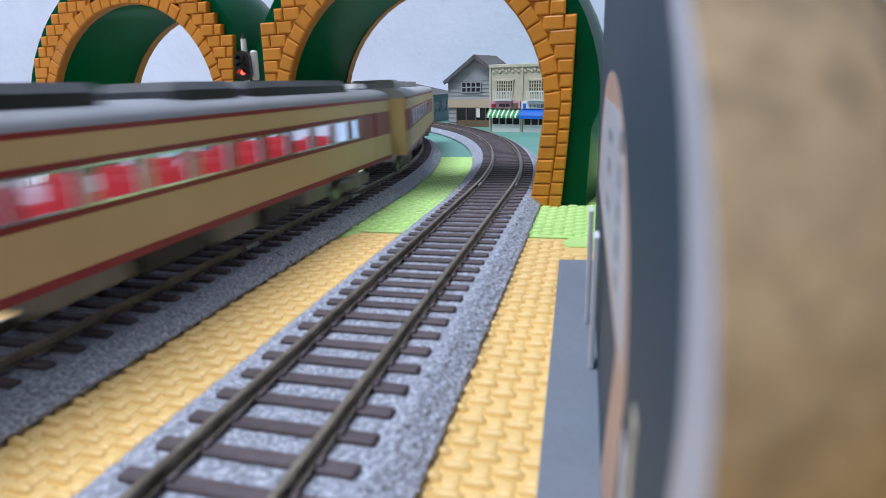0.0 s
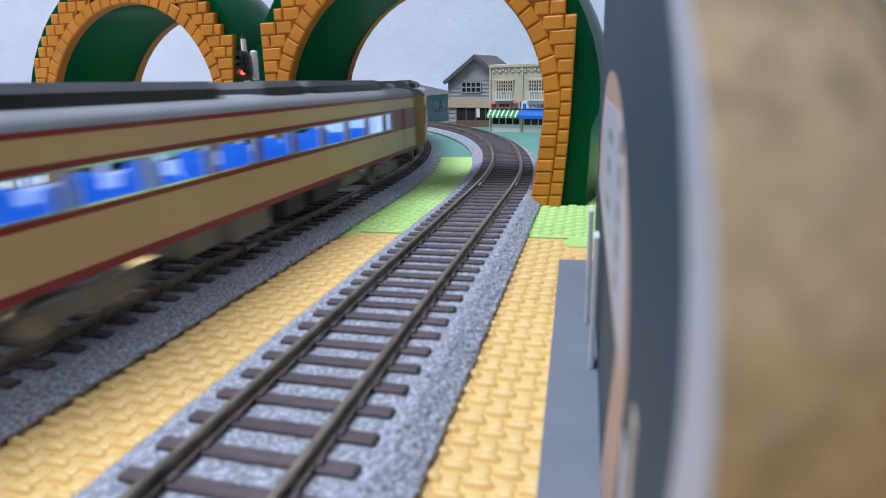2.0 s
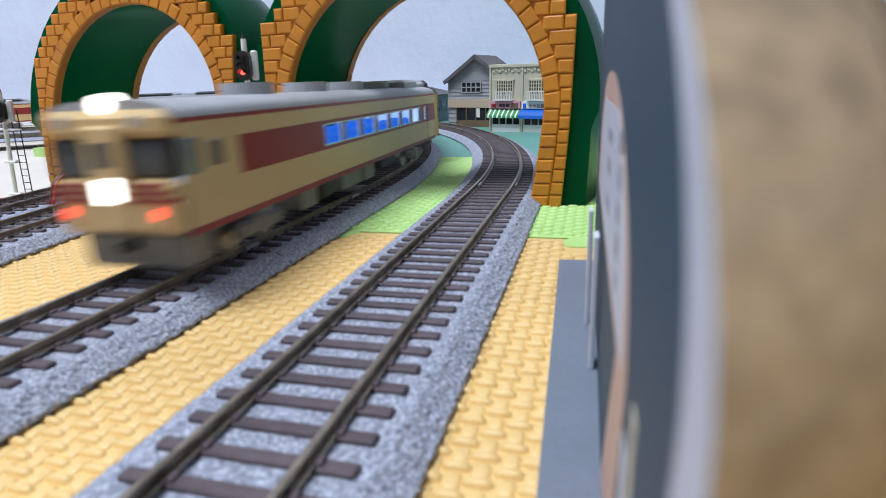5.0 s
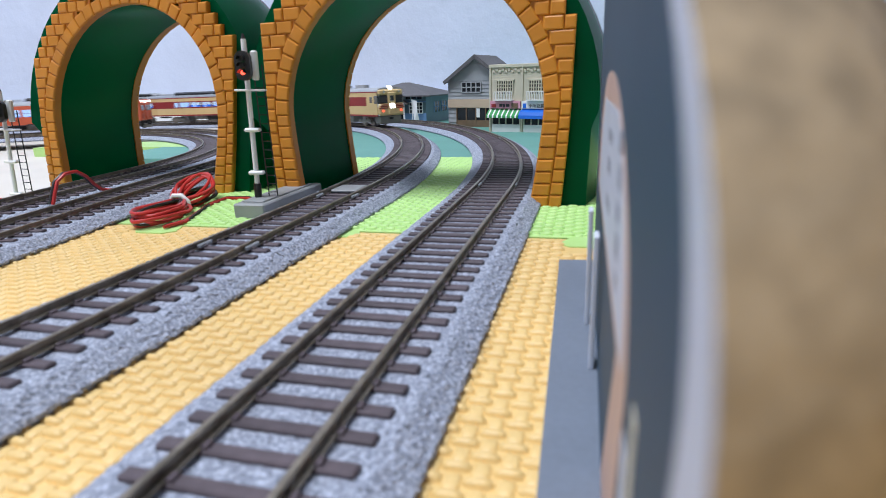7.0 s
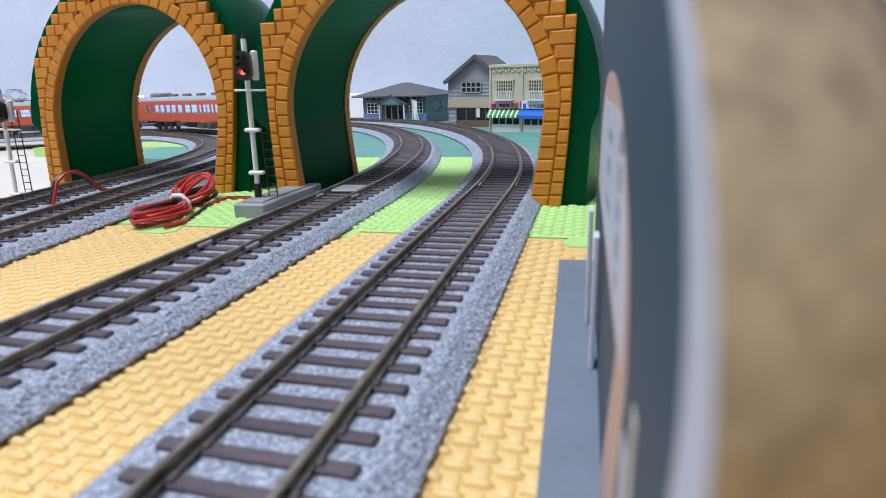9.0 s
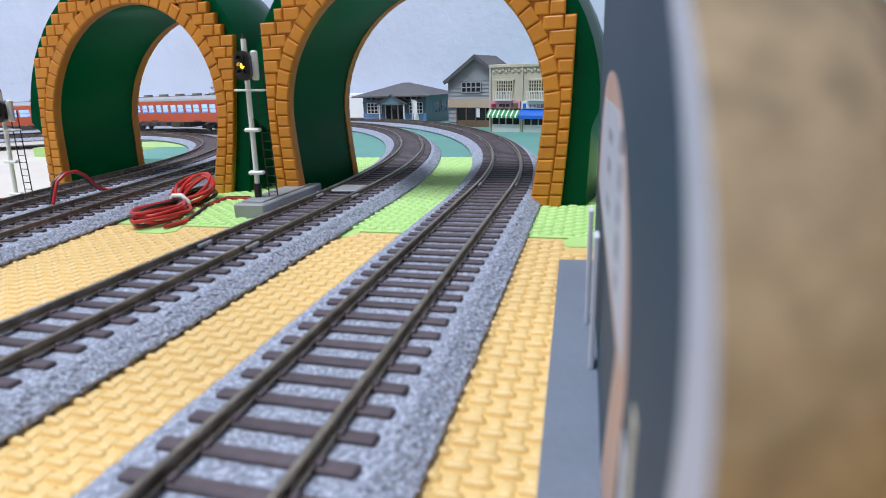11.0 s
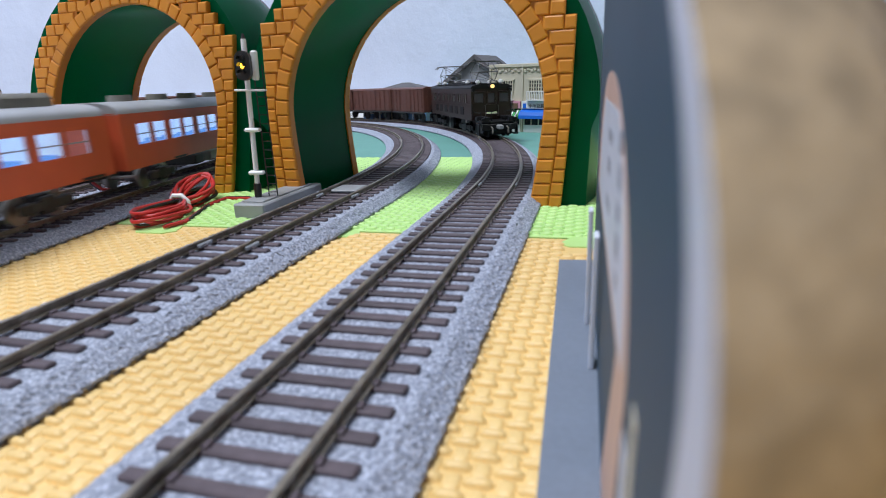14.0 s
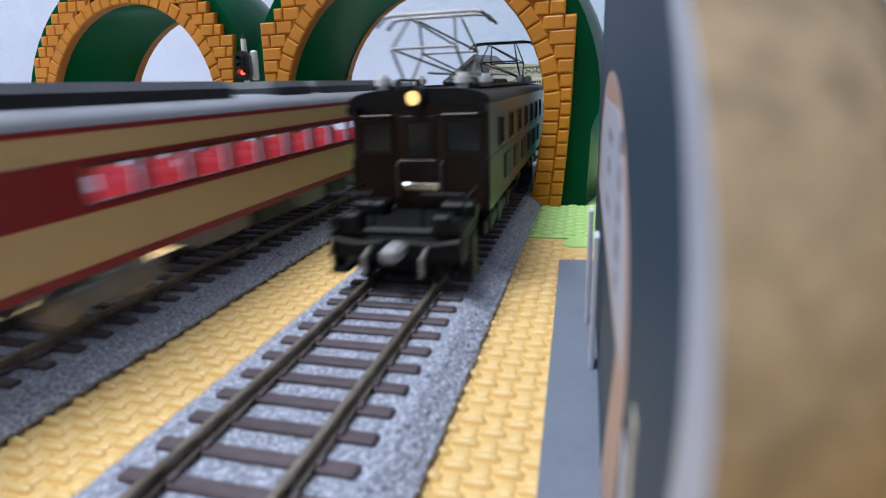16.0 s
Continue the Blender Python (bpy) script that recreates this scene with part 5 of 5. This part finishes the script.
# ---- colour light signals ----
def signal(m, height, lit, box=True):
    ob = thing("railway_signal", "three-aspect colour light signal on a white ladder mast" if lit else "black and white signal mast with ladder beside the track", "railway signal", "railway signals", m=m)
    part("mast", Mesh().cyl((0, 0, 0.002), (0, 0, height), 0.0011, n=14), MAT["white"], ob, smooth=True)
    part("mast_foot", Mesh().cyl((0, 0, 0), (0, 0, 0.0062), 0.0016, n=14), MAT["black"], ob, smooth=True)
    part("mast_cap", Mesh().cyl((0, 0, height), (0, 0, height + 0.0022), 0.0010, 0.0003, n=12), MAT["black"], ob)
    for z in (0.011, 0.0295):
        part("collar", Mesh().box(-0.0030, 0.0036, -0.0018, 0.0018, z - 0.0008, z + 0.0008, 0.0005), MAT["white"], ob)
    pl = part("platform", Mesh().box(-0.0045, 0.0075, -0.0042, 0.0020, height - 0.0208, height - 0.0200, 0.0002), MAT["white"], ob, "white maintenance platform")
    lad = Mesh()
    for sx in (0.0, 0.0038):
        lad.cyl((0.0042 + sx, 0.0022, 0), (0.0022 + sx, 0.0022, height - 0.0100), 0.00028, n=6)
    for i in range(15):
        u = (i + 0.5) / 15
        lad.cyl((0.0042 - 0.0020 * u, 0.0022, (height - 0.010) * u), (0.0080 - 0.0020 * u, 0.0022, (height - 0.010) * u), 0.00022, n=6)
    part("ladder", lad, MAT["black"], ob, "thin black ladder")
    zc = height - 0.0106
    head = Mesh()
    head.prism([(0.0032 * math.cos(a), 0.0032 * math.sin(a) + (0.0027 if math.sin(a) > 0 else -0.0027)) for a in [2 * math.pi * k / 24 for k in range(24)]], 0.0030,
               Matrix(((1, 0, 0, 0), (0, 0, -1, -0.0012), (0, 1, 0, zc), (0, 0, 0, 1))))
    h = part("signal_head", head, MAT["black"], ob, "black oval signal head")
    part("relay_case", Mesh().box(0.0020, 0.0046, 0.0000, 0.0030, zc - 0.0058, zc + 0.0062, 0.0006), MAT["white"], ob, "white rear case")
    if lit:
        for k, c in ((1, "sig_green"), (0, "sig_yellow"), (-1, "sig_red")):
            z = zc + k * 0.0027
            part("lens", Mesh().cyl((0, -0.0041, z), (0, -0.0044, z), 0.0010, 0.0009, n=14), MAT[c], ob)
    for k in (1, 0, -1):
        z = zc + k * 0.0027
        hood = Mesh()
        ring = [(0.0012 * math.cos(a), 0.0012 * math.sin(a)) for a in [math.radians(-10 + 200 * q / 10) for q in range(11)]]
        outer = [(0.00145 * math.cos(a), 0.00145 * math.sin(a)) for a in [math.radians(-10 + 200 * q / 10) for q in range(11)]]
        hood.prism(ring + outer[::-1], 0.0034, Matrix(((1, 0, 0, 0), (0, 0, -1, -0.0042), (0, 1, 0, z), (0, 0, 0, 1))))
        part("hood", hood, MAT["black"], h)
    return ob, zc


SIG, SIG_ZC = signal(pose(-0.1439, 0.2156, 0.0073, 0, 2.0, 14), 0.0665, True)
# added discs, no part of the signal: they stand for lamps switching off
lens_covers = []
for k in (1, 0, -1):
    lens_covers.append(part("aspect_shutter", Mesh().cyl((0, -0.0046, 0), (0, -0.0049, 0), 0.00118, n=16), MAT["black"], SIG, "small black disc added to hide an always-lit lens"))
signal(pose(-0.3215, 0.2420, -0.0098, 0, 5, 20), 0.0680, False)
bx = thing("signal_base_box", "grey plastic base box of the signal beside the track", "base box", m=pose(-0.1412, 0.2300, 0, 0, 0, 0))
part("case", Mesh().box(-0.0075, 0.0075, -0.0270, 0.0270, 0, 0.0066, 0.0006), MAT["grey_box"], bx)
part("lid", Mesh().box(-0.0058, 0.0050, -0.0230, 0.0220, 0.0066, 0.0073, 0.0004), MAT["grey_box"], bx)


# ---- coil of red and black wire ----
coil = thing("wire_coil", "bundled coil of red and black twin wire with white tie", "wire coil", m=pose(-0.1850, 0.2130, 0, 0, 0, 55))
rng = random.Random(11)
for k in range(9):
    pts = []
    rx, ry = 0.031 + rng.uniform(-0.004, 0.003), 0.0100 + rng.uniform(-0.004, 0.003)
    lift, rise, ph = 0.0012 + k * 0.0006, rng.uniform(0.002, 0.013), rng.uniform(-0.22, 0.22)
    for q in range(49):
        a = 2 * math.pi * q / 48
        x = rx * math.cos(a) - 0.001
        waist = 0.22 + 0.78 * min(1.0, abs(x - 0.002) / 0.018)
        y = ry * math.sin(a) * waist + 0.0010 * math.sin(3 * a + k)
        c, d = math.cos(0.85 + ph * 0.5), math.sin(0.85 + ph * 0.5)
        z = max(0.0010, lift + rise * max(0.0, math.cos(a)) ** 2 + 0.0006 * math.sin(2 * a + 1.7 * k))
        pts.append((x * c - y * d, x * d + y * c, z))
    part("wire_loop", Mesh().tube(pts, 0.00078, 8), MAT["wire_black" if k in (2, 6) else "wire_red"], coil, smooth=True)
part("tie", Mesh().tube([(-0.0028, 0.0036, 0.0012), (-0.0028, 0.0034, 0.0050), (-0.0012, 0.0014, 0.0078), (0.0016, -0.0014, 0.0078), (0.0034, -0.0034, 0.0050), (0.0034, -0.0036, 0.0012)], 0.0011, 8), MAT["white"], coil, "white plastic tie", smooth=True)
lead = thing("wire_lead", "red and black wire lead lying on the mat", "wire")
part("red_wire", Mesh().tube([(-0.1667, 0.1815, 0.0014), (-0.1646, 0.1923, 0.0014), (-0.1769, 0.2228, 0.0014), (-0.1784, 0.2389, 0.0014), (-0.1659, 0.2398, 0.0014), (-0.1511, 0.2276, 0.0014)], 0.00078, 8), MAT["wire_red"], lead, smooth=True)
part("black_wire", Mesh().tube([(-0.1673, 0.1835, 0.0014), (-0.1652, 0.1943, 0.0014), (-0.1775, 0.2248, 0.0014), (-0.1790, 0.2409, 0.0014), (-0.1665, 0.2418, 0.0014), (-0.1517, 0.2296, 0.0014)], 0.00078, 8), MAT["wire_black"], lead, smooth=True)
feeder = thing("track_feeder_wire", "red and black feeder wire arched over the inner track", "wire")
for dx, w in ((0.0, "wire_black"), (0.0017, "wire_red")):
    arc_pts = [(-0.2485 + dx, 0.2025, 0.0046), (-0.2480 + dx, 0.2040, 0.0090), (-0.2475 + dx, 0.2065, 0.0150), (-0.2470 + dx, 0.2110, 0.0180), (-0.2470 + dx, 0.2175, 0.0183), (-0.2470 + dx, 0.2225, 0.0150),
               (-0.2470 + dx, 0.2260, 0.0105), (-0.2470 + dx, 0.2300, 0.0070), (-0.2460 + dx, 0.2350, 0.0056), (-0.2430 + dx, 0.2420, 0.0056)]
    part("red_wire" if dx else "black_wire", Mesh().tube(arc_pts, 0.0008, 8), MAT[w], feeder, smooth=True)
lw = thing("loose_wire", "red wire lying on the cream floor", "wire")
part("red_wire", Mesh().tube([(-0.43, 0.252, -0.0092), (-0.38, 0.272, -0.0092), (-0.345, 0.282, -0.0092), (-0.315, 0.272, -0.0090)], 0.0009, 8), MAT["wire_red"], lw, smooth=True)

# ---- printed box beside the lens ----
pl = thing("base_card", "flat blue-grey card lying on the yellow mat", "card")
part("sheet", Mesh().prism([(-0.0080, 0.1592), (0.0300, 0.1640), (0.0300, 0.0200), (-0.0040, 0.0200)], 0.0012, Matrix.Translation((0, 0, 0.0006))), MAT["plate"], pl)
box_ob = thing("printed_box", "brown cardboard box with a teal picture of a round sign", "cardboard box")
BOX_H = 0.150


def box_x(v):
    return 0.0018 + (0.162 - v) * 0.0106


def near_edge(z):
    d = max(-0.0105, min(0.014, z - 0.0477))
    return 0.0202 + 0.658 * d + 52.7 * d * d


def box_strip(lo, hi, proud, z0, z1, n=60, across=6):
    """A strip of the printed face between two upright curves lo(z) and hi(z), a little proud of the board."""
    me, rings = Mesh(), []
    for k in range(n + 1):
        z = z0 + (z1 - z0) * k / n
        a, b = lo(z), hi(z)
        vs = [a + (b - a) * q / across for q in range(across + 1)]
        rings.append([(box_x(v) - proud, v, z) for v in vs] + [(box_x(v) + 0.0002, v, z) for v in reversed(vs)])
    return me.loft(rings)


part("picture", box_strip(near_edge, lambda z: 0.1618, 0.0, 0.0019, BOX_H), MAT["card_blue"], box_ob, "dark teal printed picture")
part("white_border", box_strip(lambda z: near_edge(z) - 0.0046, lambda z: near_edge(z) - 0.0001, 0.00002, 0.0019, BOX_H), MAT["card_white"], box_ob, "white curved printed border")
flap = []
for k in range(61):
    z = 0.0019 + (BOX_H - 0.0019) * k / 60
    v = near_edge(z) - 0.0047
    x = box_x(v)
    line = [(x + a, v + b) for a, b in ((0, 0), (0.0012, 0.0006), (0.0030, 0.0015), (0.0048, 0.0028), (0.0062, 0.0044), (0.0074, 0.0066), (0.0092, 0.0102), (0.0134, 0.0185), (0.0255, 0.0420))]
    flap.append([(a, b, z) for a, b in line] + [(a + 0.0006, b + 0.0004, z) for a, b in reversed(line)])
part("side_panel", Mesh().loft(flap), MAT["card_tan"], box_ob, "plain brown kraft side", smooth=True)
part("back_panel", Mesh().box(0.0030, 0.0300, 0.1595, 0.1612, 0.0019, BOX_H), MAT["card_tan"], box_ob, "plain brown kraft side")
part("top_panel", Mesh().prism([(0.0022, 0.1618), (0.0300, 0.1618), (0.0300, 0.0700), (0.0240, 0.0500), (0.0042, 0.0320)], 0.0008, Matrix.Translation((0, 0, BOX_H))), MAT["card_tan"], box_ob)


def arch_lo(z):
    u = max(0.0, min(1.0, (z - 0.030) / 0.0238))
    return 0.0385 + 0.056 * (1 - math.sqrt(1 - u * u)) + max(0.0, 0.030 - z) * 0.55


def arch_hi(z):
    u = max(0.0, min(1.0, (z - 0.030) / 0.0238))
    return 0.144 - 0.048 * (1 - math.sqrt(1 - u * u)) - max(0.0, 0.030 - z) * 0.2


part("printed_sign", box_strip(arch_lo, arch_hi, 0.00005, 0.0280, 0.0537), MAT["card_pink"], box_ob, "pink round-topped sign in the picture")
part("printed_sign_face", box_strip(lambda z: arch_lo(z) + 0.004, lambda z: arch_hi(z) - 0.012, 0.0001, 0.0295, 0.0492), MAT["card_white"], box_ob, "white face of the printed sign")
for k, (v, z, w, h) in enumerate(((0.056, 0.0455, 0.004, 0.0022), (0.0545, 0.0420, 0.005, 0.0026), (0.056, 0.0385, 0.004, 0.0020), (0.0550, 0.0350, 0.004, 0.0024), (0.0545, 0.0320, 0.003, 0.0016),
                                   (0.078, 0.0440, 0.010, 0.0018), (0.080, 0.0395, 0.008, 0.0022), (0.078, 0.0345, 0.009, 0.0018))):
    part("printed_bar", box_strip(lambda z, v=v, w=w: v, lambda z, v=v, w=w: v + w, 0.00014, z, z + h, 3, 1), MAT["print_grey"], box_ob)
part("printed_post", box_strip(lambda z: 0.0385 + (0.029 - z) * 0.35, lambda z: 0.0490 + (0.029 - z) * 0.62, 0.00006, 0.0020, 0.0290), MAT["card_pink"], box_ob, "tan printed post")
part("printed_leg", box_strip(lambda z: 0.0300 + (0.034 - z) * 0.1, lambda z: 0.0325 + (0.034 - z) * 0.1, 0.00006, 0.0020, 0.0330), MAT["shop"], box_ob, "pale printed leg")
part("printed_leg", box_strip(lambda z: 0.0350, lambda z: 0.0385, 0.00006, 0.0020, 0.0270), MAT["card_white"], box_ob, "white printed leg")
easel = thing("wooden_strip", "pale wooden strips leaning on the printed box", "wooden strip")
for x, v in ((0.0004, 0.116), (0.0014, 0.096)):
    part("strip", Mesh().box(x - 0.0005, x + 0.0005, v - 0.0020, v + 0.0020, 0.0018, 0.0270, 0.0002), MAT["card_white"], easel)

# ---- the trains, each car an object of its own ----
def named(ob, label):
    return tagged(ob, label=label)


TRAINS = []


def express_drift(t):
    """Small change of pace on the second lap."""
    if t < 14.4:
        return 0.005 - 0.027 * max(0.0, min(1.0, (t - 10.0) / 4.0))
    return min(0.004, -0.022 + 0.0165 * (t - 14.4))


def express_train():
    head = named(express_car("seat_blue", 1, 1), "cream and dark red express cab car leading the train")
    red = named(express_car("seat_red", 0, 2), "cream and dark red express car with red seats")
    coach = named(express_car("seat_blue", 0, 3), "cream and dark red express coach with blue seats")
    cars = [head, red, coach]
    for k in range(3):
        cars.append(copy_thing(coach, pose(0, 0, 0)))
    cars.append(named(express_car("seat_blue", -1, 4), "cream and dark red express tail car with lit nameplate"))
    for k, c in enumerate(cars):
        # the joint behind the second car passes 0.549 at 0.68 s
        TRAINS.append((c, MIDDLE, lambda t, k=k: 0.549 + 0.27 * (t - 0.68) + express_drift(t) + 0.25 * (1.5 - k), 0.086, 0.0))


def suburban_train():
    head = named(suburban_car(True, 5), "vermilion diesel railcar with lit headlamps leading the train")
    mid = named(suburban_car(False, 6), "vermilion passenger car with lit windows")
    rear = named(suburban_car(False, 7), "vermilion passenger car at the rear of the train")
    cars = [head, mid, rear]
    for k, c in enumerate(cars):
        TRAINS.append((c, INNER, lambda t, k=k: suburban_front(t) + 0.125 + 0.25 * k, 0.086, math.pi))


def suburban_front(t):
    if t > 11.6:
        return 0.420 - 0.16 * (t - 12.5)
    if t > 8.0:
        return 0.564 + 0.355 / 3.6 * (11.6 - t)
    return 0.919 + 0.165 * (8.0 - t)


def freight_train():
    TRAINS.append((locomotive(), OUTER, lambda t: 1.104 - 0.18 * (t - 12.5) + 0.113, 0.054, math.pi))
    first = wagon()
    for k in range(9):
        c = first if k == 0 else copy_thing(first, pose(0, 0, 0))
        TRAINS.append((c, OUTER, lambda t, k=k: 1.104 - 0.18 * (t - 12.5) + 0.2280 + 0.0505 + 0.1015 * k, 0.026, math.pi))


express_train()
suburban_train()
freight_train()


def car_pose(loop, s, half, turn):
    xa, ya, _ = loop.at(s + half)
    xb, yb, _ = loop.at(s - half)
    h = math.atan2(-(xa - xb), ya - yb)
    return Matrix.Translation(((xa + xb) / 2, (ya + yb) / 2, Z_RAIL)) @ Matrix.Rotation(h + turn, 4, "Z")


def motions():
    for car, loop, place, half, turn in TRAINS:
        walk(car, [(k * 0.2, car_pose(loop, place(k * 0.2), half, turn)) for k in range(81)])
    # added discs uncover the always-lit lenses: red, then yellow, then green, then red again
    for ob, k, shown in ((lens_covers[0], 1, (14.2, 14.9)), (lens_covers[1], 0, (10.2, 14.2)), (lens_covers[2], -1, None)):
        z = SIG_ZC + k * 0.0027
        closed, opened = pose(0, 0, z), pose(0, 0.004, z)
        if shown:
            a, b = shown
            rows = [(0.0, closed), (a - 0.1, closed), (a, opened), (b, opened), (b + 0.1, closed), (16.0, closed)]
        else:
            rows = [(0.0, opened), (10.1, opened), (10.2, closed), (14.9, closed), (15.0, opened), (16.0, opened)]
        walk(ob, rows)


motions()
